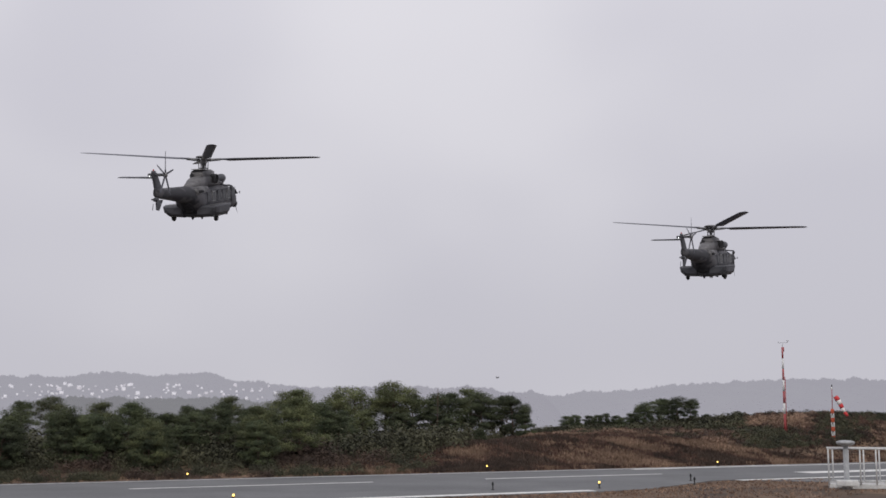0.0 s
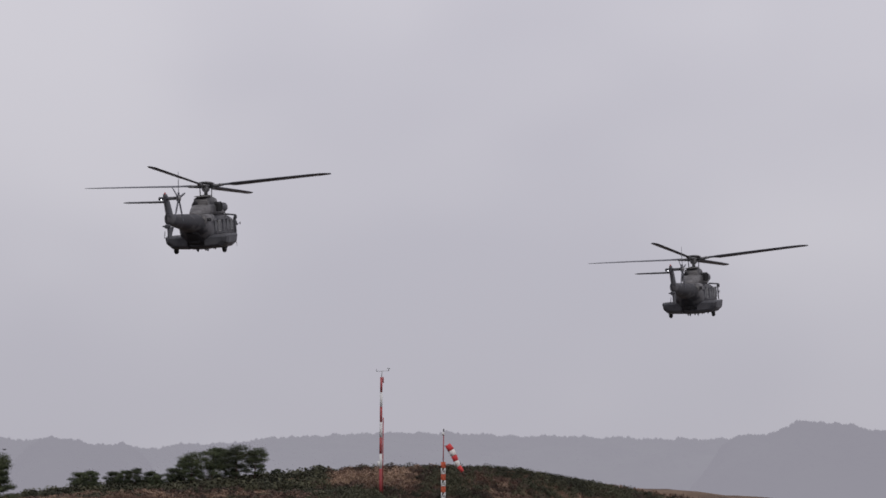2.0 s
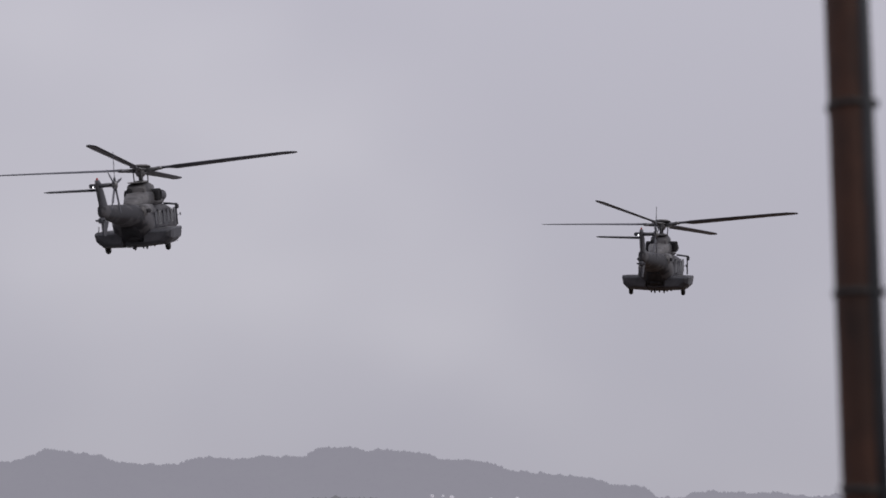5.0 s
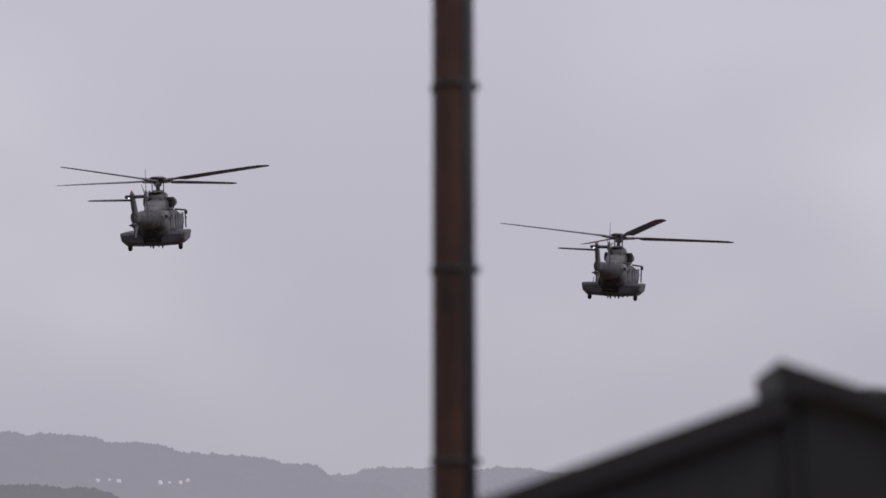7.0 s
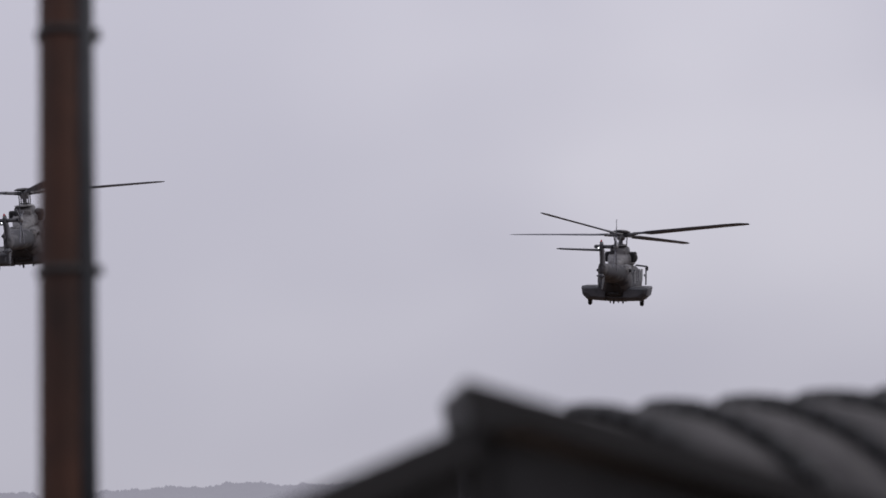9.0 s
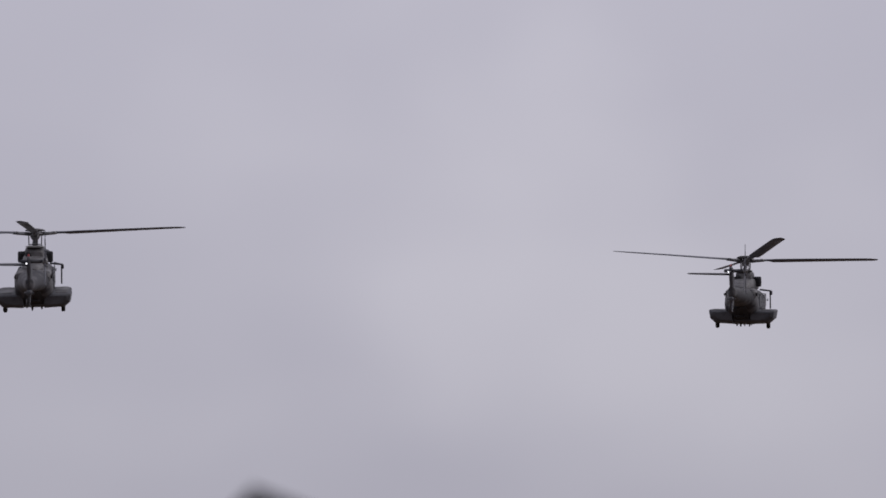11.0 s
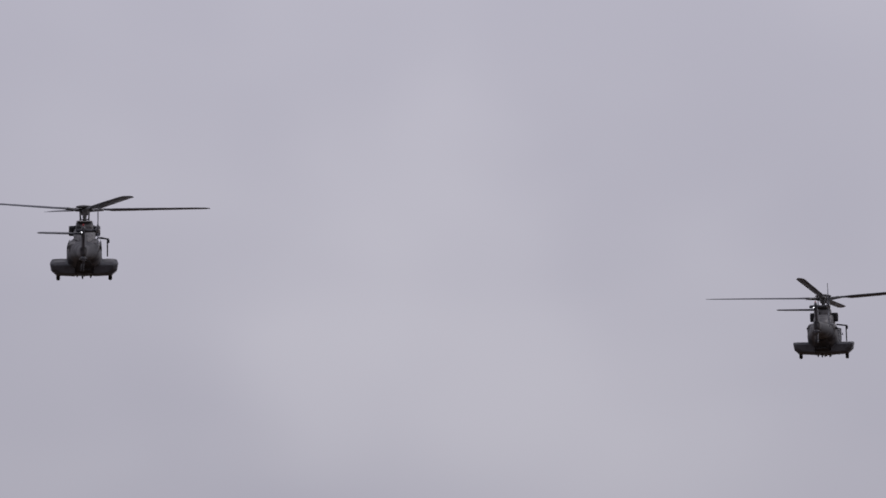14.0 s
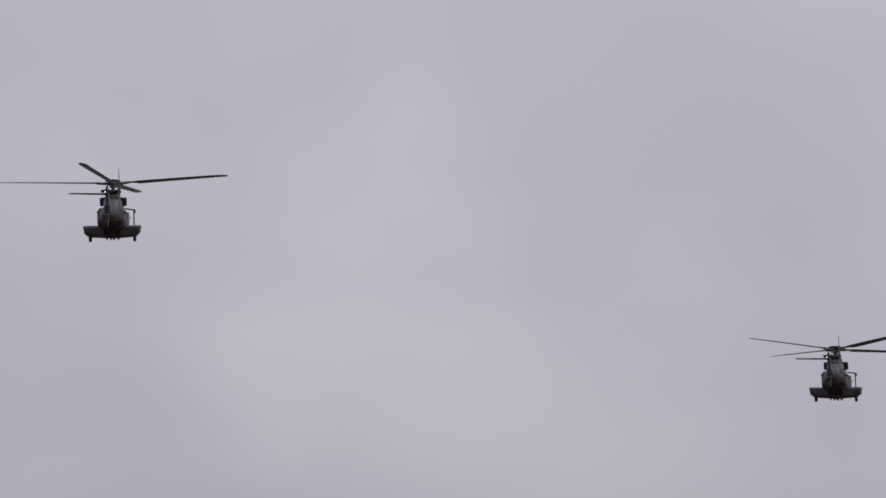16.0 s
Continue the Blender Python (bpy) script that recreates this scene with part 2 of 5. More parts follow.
RED_PAINT = material("red_mast_paint", (0.3, 0.045, 0.05), (0.42, 0.075, 0.075), 1.8, 0.6)
ORANGE_PAINT = material("orange_red_paint", (0.48, 0.085, 0.04), (0.6, 0.13, 0.06), 1.8, 0.6)
MAST_WHITE = material("white_mast_paint", (0.6, 0.6, 0.6), (0.75, 0.75, 0.74), 1.8, 0.6)
SOCK_RED = material("red_fabric", (0.55, 0.04, 0.045), (0.68, 0.07, 0.07), 2.5, 0.85)
SOCK_WHITE = material("white_fabric", (0.7, 0.66, 0.64), (0.8, 0.78, 0.76), 2.5, 0.85)
PIPE_RUST = material("rusted_pipe", (0.017, 0.0075, 0.005), (0.075, 0.029, 0.015), 1.6, 0.75, fine=9, bump=0.006, stretch=(1.6, 1.6, 0.45))
ZINC = material("weathered_zinc", (0.02, 0.021, 0.024), (0.05, 0.053, 0.06), 2.2, 0.6, 0.2, stretch=(1, 1, 0.3))
CLAMP = material("dark_clamp", (0.014, 0.014, 0.015), (0.03, 0.03, 0.03), 4, 0.6)
FLASHING = material("dark_flashing", (0.007, 0.0065, 0.0065), (0.016, 0.015, 0.015), 1.6, 0.6, fine=9)
CLADDING = material("grey_cladding", (0.02, 0.02, 0.021), (0.034, 0.034, 0.035), 0.9, 0.7, fine=8)
SHEET_ROOF = material("corrugated_roof_sheet", (0.05, 0.047, 0.047), (0.11, 0.104, 0.104), 0.8, 0.75, fine=6)
# far walls and roofs: emission stands in for daylight and haze on them
HOUSE_WHITE = glow("glowing_house_wall", (0.58, 0.57, 0.61), 0.4)
HOUSE_GREY = glow("glowing_grey_wall", (0.46, 0.44, 0.48), 0.5)
HOUSE_ROOF = glow("glowing_house_roof", (0.4, 0.39, 0.43), 0.7)
# each hill colour carries its own share of glowing haze
FAR_HILL = hazed_backdrop("far_wooded_hill", (0.44, 0.426, 0.505), (0.03, 0.036, 0.026), 0.64, 0.012)
MID_HILL = hazed_backdrop("wooded_hill", (0.362, 0.35, 0.415), (0.03, 0.036, 0.026), 0.76, 0.012)
NEAR_HILL = hazed_backdrop("dark_wooded_ridge", (0.27, 0.264, 0.3), (0.025, 0.032, 0.022), 0.66, 0.02)


# ---- mesh helpers ----
def mesh_object(name, bm, mats, parent=None, label="", smooth=False):
    me = bpy.data.meshes.new(name)
    bmesh.ops.recalc_face_normals(bm, faces=bm.faces)
    bm.to_mesh(me)
    bm.free()
    for m in (mats if isinstance(mats, (list, tuple)) else [mats]):
        me.materials.append(m)
    if smooth:
        me.polygons.foreach_set("use_smooth", [True] * len(me.polygons))
    ob = new(name, me)
    if parent:
        ob.parent = parent
    if label:
        ob["label"] = label
    return ob


part = mesh_object


def empty(name, m=None):
    ob = new(name)
    ob.empty_display_size = 0.5
    if m is not None:
        ob.matrix_basis = m
    return ob


def box(bm, cx, cy, cz, sx, sy, sz, m=None, mat=0, bevel=0.0):
    b2 = bmesh.new()
    bmesh.ops.create_cube(b2, size=1.0)
    for v in b2.verts:
        v.co = Vector((v.co.x * sx, v.co.y * sy, v.co.z * sz))
    if bevel:
        bmesh.ops.bevel(b2, geom=b2.edges[:], offset=bevel, segments=2, affect="EDGES", profile=0.6)
    for v in b2.verts:
        v.co = v.co + Vector((cx, cy, cz))
        if m is not None:
            v.co = m @ v.co
    join(bm, b2, mat)


def join(bm, b2, mat=0):
    made = {v: bm.verts.new(v.co) for v in b2.verts}
    for f in b2.faces:
        g = bm.faces.new([made[v] for v in f.verts])
        g.material_index = mat
        g.smooth = f.smooth
    b2.free()


def tube(bm, a, b, r1, r2=None, n=10, mat=0, smooth=True, caps=True):
    """A round bar from a to b."""
    a, b = Vector(a), Vector(b)
    r2 = r1 if r2 is None else r2
    q = (b - a).to_track_quat("Z", "Y")
    rings = []
    for p, r in ((a, r1), (b, r2)):
        rings.append([bm.verts.new(p + q @ Vector((r * math.cos(2 * math.pi * i / n), r * math.sin(2 * math.pi * i / n), 0))) for i in range(n)])
    for i in range(n):
        f = bm.faces.new((rings[0][i], rings[0][(i + 1) % n], rings[1][(i + 1) % n], rings[1][i]))
        f.material_index, f.smooth = mat, smooth
    if caps:
        for r in (rings[0][::-1], rings[1]):
            f = bm.faces.new(r)
            f.material_index = mat


def lathe(bm, profile, n=20, axis="z", centre=(0, 0, 0), mat=0):
    """Turns a profile of (radius, height) round an axis."""
    rings = []
    for r, h in profile:
        ring = []
        for i in range(n):
            a = 2 * math.pi * i / n
            p = {"z": (r * math.cos(a), r * math.sin(a), h), "y": (r * math.cos(a), h, r * math.sin(a)), "x": (h, r * math.cos(a), r * math.sin(a))}[axis]
            ring.append(bm.verts.new(Vector(p) + Vector(centre)))
        rings.append(ring)
    for k in range(len(rings) - 1):
        for i in range(n):
            f = bm.faces.new((rings[k][i], rings[k][(i + 1) % n], rings[k + 1][(i + 1) % n], rings[k + 1][i]))
            f.material_index, f.smooth = mat, True
    for r in (rings[0][::-1], rings[-1]):
        f = bm.faces.new(r)
        f.material_index = mat


def loft(bm, stations, n=24, power=2.6, x0=0.0, mat=0):
    """A body along y from stations (y, half width, top, bottom)."""
    rings = []
    for st in stations:
        y, w, top, bot = st[:4]
        pw = st[4] if len(st) > 4 else power
        zc, hz = (top + bot) / 2, (top - bot) / 2
        ring = []
        for i in range(n):
            a = 2 * math.pi * i / n
            c, s = math.cos(a), math.sin(a)
            ring.append(bm.verts.new((x0 + w * math.copysign(abs(c) ** (2 / pw), c), y, zc + hz * math.copysign(abs(s) ** (2 / pw), s))))
        rings.append(ring)
    for k in range(len(rings) - 1):
        for i in range(n):
            f = bm.faces.new((rings[k][i], rings[k][(i + 1) % n], rings[k + 1][(i + 1) % n], rings[k + 1][i]))
            f.material_index, f.smooth = mat, True
    for r in (rings[0][::-1], rings[-1]):
        f = bm.faces.new(r)
        f.material_index = mat


# ---- the ground ----
U = Vector((0.747, 0.665))
N = Vector((-0.665, 0.747))
FAR_EDGE, NEAR_EDGE = 79.1, 63.2


def strip(u, v, z=0.0):
    """A place by its way along and across the runway."""
    return Vector((U.x * u + N.x * v, U.y * u + N.y * v, z))


def smooth_step(x):
    x = min(max(x, 0.0), 1.0)
    return x * x * (3 - 2 * x)


def height(x, y):
    u, v = U.x * x + U.y * y, N.x * x + N.y * y
    z = 0.0
    if v > FAR_EDGE + 0.8:
        up = smooth_step((v - FAR_EDGE - 0.8) / 11.0)
        right = smooth_step((x + 34) / 16.0)
        z = up * (0.9 + 1.25 * right)
        z += up * 1.3 * math.exp(-0.5 * (((x - 0.5) / 9.5) ** 2 + ((y - 128) / 4.5) ** 2))
        z += up * 1.0 * math.exp(-0.5 * (((x - 13) / 9.0) ** 2 + ((y - 130) / 6.0) ** 2))
        z += up * 0.35 * noise.noise((x * 0.16, y * 0.16, 3.0)) + up * 0.12 * noise.noise((x * 0.6, y * 0.6, 5.0))
    elif v < NEAR_EDGE - 7.2:
        z = 0.1 * noise.noise((x * 0.3, y * 0.3, 8.0)) * smooth_step((NEAR_EDGE - 7.2 - v) / 3)
    if v > FAR_EDGE + 0.8:
        z -= 9.0 * smooth_step((math.hypot(x, y - 60) - 80) / 100) * smooth_step((x - 20) / 12)
    start = 235 - 123 * smooth_step((v - FAR_EDGE - 4) / 22)
    z -= 46.0 * smooth_step((math.hypot(x, y - 60) - start) / 260.0)
    return z


def ground():
    def lines(a, b, step, far):
        inner = [a + step * i for i in range(int((b - a) / step) + 1)]
        out = []
        d = step
        x = inner[-1]
        while x < far:
            d *= 1.5
            x += d
            out.append(x)
        back = []
        d, x = step, inner[0]
        while x > -far:
            d *= 1.5
            x -= d
            back.append(x)
        return back[::-1] + inner + out
    xs, ys = lines(-110, 40, 1.25, 4200), lines(40, 165, 1.25, 4200)
    bm = bmesh.new()
    grid = [[bm.verts.new((x, y, height(x, y) - 0.03)) for x in xs] for y in ys]
    for j in range(len(ys) - 1):
        for i in range(len(xs) - 1):
            f = bm.faces.new((grid[j][i], grid[j][i + 1], grid[j + 1][i + 1], grid[j + 1][i]))
            f.smooth = True
    return tagged(mesh_object("ground", bm, GROUND), "brown winter heath and rough grass beside a runway", "ground", kind="structure")


def flat_strip(name, corners, z, mat, label, category, thick=0.05):
    bm = bmesh.new()
    top = [bm.verts.new((p[0], p[1], z)) for p in corners]
    low = [bm.verts.new((p[0], p[1], z - thick)) for p in corners]
    bm.faces.new(top)
    k = len(top)
    for i in range(k):
        bm.faces.new((top[i], low[i], low[(i + 1) % k], top[(i + 1) % k]))
    return tagged(mesh_object(name, bm, mat), label, category, kind="structure")


def rect(u0, u1, v0, v1):
    return [strip(u0, v0), strip(u1, v0), strip(u1, v1), strip(u0, v1)]


ground()
flat_strip("runway", rect(-150, 215, NEAR_EDGE, FAR_EDGE), 0.012, ASPHALT, "grey damp asphalt airfield runway", "runway")
flat_strip("runway_shoulder", [strip(-150, 57.6), strip(38, 57.6), strip(42, 58.4), strip(50, NEAR_EDGE - 0.003), strip(-150, NEAR_EDGE - 0.003)], 0.01, ASPHALT, "grey asphalt shoulder along the runway", "runway")
flat_strip("taxiway", [strip(52, NEAR_EDGE - 0.003), strip(57, 57.5), strip(66, 50.5), strip(120, 49), strip(120, NEAR_EDGE - 0.003)], 0.008, ASPHALT, "grey asphalt taxiway joining the runway", "taxiway")


def marking(name, u0, u1, v0, v1, z=0.02):
    m = flat_strip(name, rect(u0, u1, v0, v1), z, MARKING, "white painted runway line", "marking", 0.006)
    return m


marking("runway_marking", -140, 38, 58.0, 58.9)
marking("runway_marking", 54, 62, FAR_EDGE - 2.0, FAR_EDGE - 1.3)
marking("runway_marking", 62, 110, FAR_EDGE - 1.9, FAR_EDGE - 1.4)
marking("runway_marking", 15, 30, 71.0, 71.35)
marking("runway_marking", 38, 52, 71.0, 71.35)
marking("runway_marking", 62.2, 82, 67.2, 69.2)
marking("taxiway_marking", 51.8, 80, 62.2, 63.0, 0.024)
marking("runway_marking", -40, 70, FAR_EDGE - 0.8, FAR_EDGE - 0.6)


# ---- scattered growth, one object of each kind ----
def scatter(name, count, place, shape, mats, label, category, seed):
    """Small clumps of blades or leaves on the ground; place() gives x, y, size or nothing."""
    rng = random.Random(seed)
    verts, faces, mat_of = [], [], []
    done = 0
    while done < count:
        got = place(rng)
        if got is None:
            continue
        x, y, size, mat = got
        done += 1
        z = height(x, y) - 0.04
        shape(rng, Vector((x, y, z)), size, verts, faces, mat_of, mat)
    me = bpy.data.meshes.new(name)
    me.from_pydata(verts, [], faces)
    for m in mats:
        me.materials.append(m)
    me.polygons.foreach_set("material_index", mat_of)
    ob = new(name, me)
    return tagged(ob, label, category, kind="stuff")


def tuft(rng, p, size, verts, faces, mat_of, mat):
    for _ in range(7):
        a = rng.uniform(0, 2 * math.pi)
        w = size * rng.uniform(0.1, 0.2)
        lean = size * rng.uniform(0.15, 0.6)
        h = size * rng.uniform(0.6, 1.1)
        c, s = math.cos(a), math.sin(a)
        off = Vector((rng.uniform(-0.4, 0.4) * size, rng.uniform(-0.4, 0.4) * size, 0))
        i = len(verts)
        verts.extend([p + off + Vector((-s * w, c * w, 0)), p + off + Vector((s * w, -c * w, 0)), p + off + Vector((c * lean, s * lean, h))])
        faces.append((i, i + 1, i + 2))
        mat_of.append(mat)


def clump(rng, p, size, verts, faces, mat_of, mat, leaves=105):
    flat = rng.uniform(0.55, 0.9)
    for _ in range(leaves):
        d = Vector((rng.gauss(0, 1), rng.gauss(0, 1), rng.gauss(0, 1))).normalized()
        r = size * rng.uniform(0.6, 1.0)
        c = p + Vector((d.x * r, d.y * r, abs(d.z) * r * flat * 1.3))
        leaf_at(rng, c, d, size * rng.uniform(0.09, 0.18), verts, faces, mat_of, mat)


def bush(rng, p, size, verts, faces, mat_of, mat):
    """A larger bush of small leaves, with an uneven top."""
    flat, lumps = rng.uniform(0.6, 1.0), rng.uniform(0, 9)
    for _ in range(230):
        d = Vector((rng.gauss(0, 1), rng.gauss(0, 1), rng.gauss(0, 1))).normalized()
        r = size * rng.uniform(0.55, 1.0) * (1 + 0.5 * noise.noise((d.x * 2.2 + lumps, d.y * 2.2, d.z * 2.2)))
        leaf_at(rng, p + Vector((d.x * r, d.y * r, abs(d.z) * r * flat * 1.3)), d, size * rng.uniform(0.055, 0.11), verts, faces, mat_of, mat)


def leaf_at(rng, c, d, s, verts, faces, mat_of, mat):
    n = (d + Vector((rng.uniform(-.5, .5), rng.uniform(-.5, .5), rng.uniform(-.4, .6)))).normalized()
    t = n.orthogonal().normalized()
    t.rotate(Matrix.Rotation(rng.uniform(0, 6.28), 3, n))
    b = n.cross(t)
    i = len(verts)
    verts.extend([c - t * s, c - b * s * 0.55, c + t * s * 1.1 + n * s * 0.25, c + b * s * 0.55])
    faces.append((i, i + 1, i + 2, i + 3))
    mat_of.append(mat)


def on_bank(rng):
    u, v = rng.uniform(20, 150), FAR_EDGE + 1.0 + abs(rng.gauss(0, 9))
    p = strip(u, v)
    if p.x < -31 + 4 * noise.noise((p.y * 0.2, 0, 0)) or p.x > 34 or p.y > 140:
        return None
    if p.y > 112 and p.x > -10 and rng.random() < 0.85:
        return None
    k = noise.noise((p.x * 0.16, p.y * 0.34, 1.5)) + 0.5 * noise.noise((p.x * 0.6, p.y * 0.8, 2.5)) + rng.uniform(-0.22, 0.22)
    return p.x, p.y, rng.uniform(0.12, 0.36), 1 if k > 0.16 else 2 if k > -0.12 else 0


def near_verge(rng):
    u = rng.uniform(-10, 58)
    edge = NEAR_EDGE - 1.0 if u > 51 else 57.2 + max(0.0, u - 39) * 0.45
    v = edge - rng.random() ** 1.5 * 12
    p = strip(u, v)
    return p.x, p.y, rng.uniform(0.05, 0.15), 0 if rng.random() < 0.65 else 1


def far_verge(rng):
    u, v = rng.uniform(-30, 110), FAR_EDGE + 0.6 + rng.random() * 3.0
    p = strip(u, v)
    return p.x, p.y, rng.uniform(0.06, 0.15), 0


def mound_scrub(rng):
    x, y = rng.uniform(-26, 34), rng.uniform(111, 137)
    v = N.x * x + N.y * y
    if v < FAR_EDGE + 6.5 or (y < 117 and rng.random() < 0.6 and -18 < x < -9):
        return None
    k = noise.noise((x * 0.2, y * 0.2, 7.5))
    if x < -4 and y > 122 and rng.random() < 0.6:
        return x, y, rng.uniform(0.5, 0.95), 0
    k += rng.uniform(-0.25, 0.25)
    return x, y, rng.uniform(0.22, 0.55), 0 if k > -0.08 else 1 if k > -0.3 else 3 if k > -0.42 else 2


def under_trees(rng):
    u, v = rng.uniform(-60, 62), FAR_EDGE + 1.1 + rng.random() ** 1.6 * 22
    p = strip(u, v)
    if p.x > -27 + 5 * noise.noise((p.x * .2, p.y * .2, 0)) or p.x < -105:
        return None
    k = noise.noise((p.x * 0.2, p.y * 0.2, 4.5))
    low = 0.5 + 1.1 * smooth_step((v - FAR_EDGE - 2) / 10)
    return p.x, p.y, low * rng.uniform(0.6, 1.3), 1 if k > 0.15 and v < FAR_EDGE + 9 else 0


scatter("heath_grass", 34000, on_bank, tuft, [HEATH, HEATHER, RUST], "dry tan grass and dark heather on the bank", "heath", 1)
scatter("verge_grass", 7500, near_verge, tuft, [HEATH, RUST], "short brown grass and clods beside the runway", "grass", 2)
scatter("verge_grass", 3500, far_verge, tuft, [HEATH], "short tan grass along the far runway edge", "grass", 3)
scatter("scrub", 6200, mound_scrub, clump, [SCRUB, HEATHER, HEATH, RUST], "low green and brown scrub covering the mound", "scrub", 4)
scatter("undergrowth", 2100, under_trees, bush, [SCRUB, HEATHER], "dark bushes and heather under the pines", "bushes", 5)


# ---- pines ----
def pine(kind, seed, tall, pale):
    rng = random.Random(seed)
    tree = empty("pine_tree")
    bm = bmesh.new()
    bend = Vector((rng.uniform(-0.5, 0.5), rng.uniform(-0.5, 0.5), 0))
    pts = [Vector((bend.x * (k / 6) ** 2, bend.y * (k / 6) ** 2, tall * 0.9 * k / 6)) for k in range(7)]
    for k in range(6):
        tube(bm, pts[k], pts[k + 1], 0.16 * (1 - k / 7.5), 0.16 * (1 - (k + 1) / 7.5), 7, caps=False)
    verts, faces, mat_of = [], [], []
    if kind == "umbrella":
        levels = [(0.4, 0.26), (0.56, 0.36), (0.7, 0.44), (0.82, 0.4), (0.92, 0.24)]
    elif kind == "cone":
        levels = [(0.2, 0.36), (0.36, 0.34), (0.52, 0.28), (0.68, 0.22), (0.82, 0.15), (0.95, 0.07)]
    else:
        levels = [(0.2, 0.36), (0.36, 0.46), (0.53, 0.48), (0.69, 0.43), (0.82, 0.32), (0.91, 0.15)]
    for h, reach in levels:
        k = max(3, int(reach * 13))
        turn = rng.uniform(0, 6.28)
        for i in range(k):
            a = turn + 2 * math.pi * i / k + rng.uniform(-0.35, 0.35)
            r = reach * tall * rng.uniform(0.3, 1.0) * 0.86
            z = tall * (h + rng.uniform(-0.06, 0.06))
            low = min(max(z - r * 0.35, 0.3), tall * 0.86)
            up = low / (tall * 0.9)
            end = Vector((bend.x * h + r * math.cos(a), bend.y * h + r * math.sin(a), z))
            tube(bm, Vector((bend.x * up * up, bend.y * up * up, low)), end, 0.05, 0.015, 5, caps=False)
            size = tall * rng.uniform(0.11, 0.19)
            for _ in range(470):
                d = Vector((rng.gauss(0, 1), rng.gauss(0, 1), rng.gauss(0, 0.8))).normalized()
                q = rng.uniform(0.4, 1.05) * size
                c = end + Vector((d.x * q * 1.2, d.y * q * 1.2, d.z * q * 0.6))
                leaf_at(rng, c, d, rng.uniform(0.05, 0.1), verts, faces, mat_of, 0)
    mesh_object("trunk", bm, BARK, tree, "scaly brown trunk and limbs")
    me = bpy.data.meshes.new("crown")
    me.from_pydata(verts, [], faces)
    me.materials.append(NEEDLES_PALE if pale else NEEDLES)
    crown = new("crown", me)
    crown.parent = tree
    crown["label"] = "clumped evergreen needles"
    return tree


def woods():
    rng = random.Random(11)
    kinds = [pine("round", 21, 6.0, False), pine("umbrella", 22, 6.6, True), pine("cone", 23, 5.4, False),
             pine("round", 24, 6.4, True), pine("umbrella", 25, 5.8, False), pine("round", 26, 5.0, False)]
    labels = ["broad dark green pine in a dense stand", "spreading yellow-green pine with a flat crown", "pointed dark conifer among the pines",
              "tall rounded yellow-green pine in a stand", "umbrella-shaped dark pine with a bare trunk", "small bushy pine at the edge of the wood"]
    for k, t in enumerate(kinds):
        tagged(t, labels[k], "pine tree", "pines beside the runway")
    used = set()

    def plant(k, x, y, s):
        m = pose(x, y, height(x, y) - 0.1, 0, 0, rng.uniform(0, 360)) @ Matrix.Scale(s, 4)
        if k not in used:
            used.add(k)
            kinds[k].matrix_basis = m
        else:
            c = copy_thing(kinds[k], m)
            c.matrix_basis = m
    # the skyline trees, from the wood's far end to its near one
    for k, x, y, s in ((0, -77, 112, .92), (1, -74.5, 114, .9), (5, -69, 108, .8), (0, -66, 112, .62), (4, -62, 110, .76), (5, -60, 113, .78), (0, -57, 111, .8),
                       (3, -53, 112, .92), (5, -55, 107, .82), (0, -50, 109, .78), (1, -47.8, 113, .98), (3, -45.5, 112, 1.04), (4, -44, 109, .95), (3, -42.5, 113, 1.0),
                       (1, -39.7, 112, 1.06), (3, -37.6, 114, 1.08), (1, -36.2, 112, 1.12), (0, -35, 115, 1.04), (4, -32.5, 113, 1.02), (0, -30.8, 112, 1.02), (3, -29.0, 114, 1.0),
                       (4, -27.4, 112, 1.0), (0, -26.2, 115, .9), (0, -24.6, 113, .82), (2, -23.2, 112, .66), (5, -34, 108, .8), (5, -39, 107, .8), (0, -48, 105, .72), (5, -29.5, 107.5, .7), (5, -25.5, 104, .36),
                       (4, -13.6, 125, .62), (0, -12.3, 126, .66), (4, -10.4, 125, .68), (4, -9.2, 126, .6), (5, -16.5, 125, .46), (5, -15.2, 127, .5), (5, -18.5, 126, .45), (5, -20.5, 124, .5), (5, -7.6, 127, .3), (0, -17.6, 125, .42), (5, -19.6, 127, .46), (0, -14.4, 127, .5), (5, -21.8, 126, .5), (0, -11.4, 127, .62), (5, -15.8, 124, .4)):
        plant(k, x, y, s * (0.84 if x < -22 else 0.78))
    for _ in range(130):
        u = rng.uniform(-46, 44)
        v = FAR_EDGE + rng.uniform(4, 24)
        p = strip(u, v)
        if p.x > -33:
            continue
        plant(rng.choice((0, 5, 3, 2)), p.x, p.y, rng.uniform(0.48, 0.76) * (1.0 if p.x > -50 else 0.74))


woods()


def dead_tree():
    rng = random.Random(5)
    bm = bmesh.new()
    tube(bm, (0, 0, 0), (0.1, 0, 5.6), 0.07, 0.02, 6)
    for k in range(9):
        z = 2.0 + k * 0.38
        a = rng.uniform(0, 6.28)
        tube(bm, (0.05, 0, z), (0.05 + 0.8 * math.cos(a), 0.8 * math.sin(a), z + 0.35), 0.025, 0.008, 5)
    ob = mesh_object("dead_tree", bm, BARK)
    ob.matrix_basis = pose(-30.9, 109, height(-30.9, 109))
    tagged(ob, "bare dead pine snag among green trees", "dead tree")


dead_tree()


# ---- distance: wooded hills and scattered houses ----
HILL_CENTRE = Vector((20, 40, 0))
FAR = "hazy grey wooded hill in the distance"


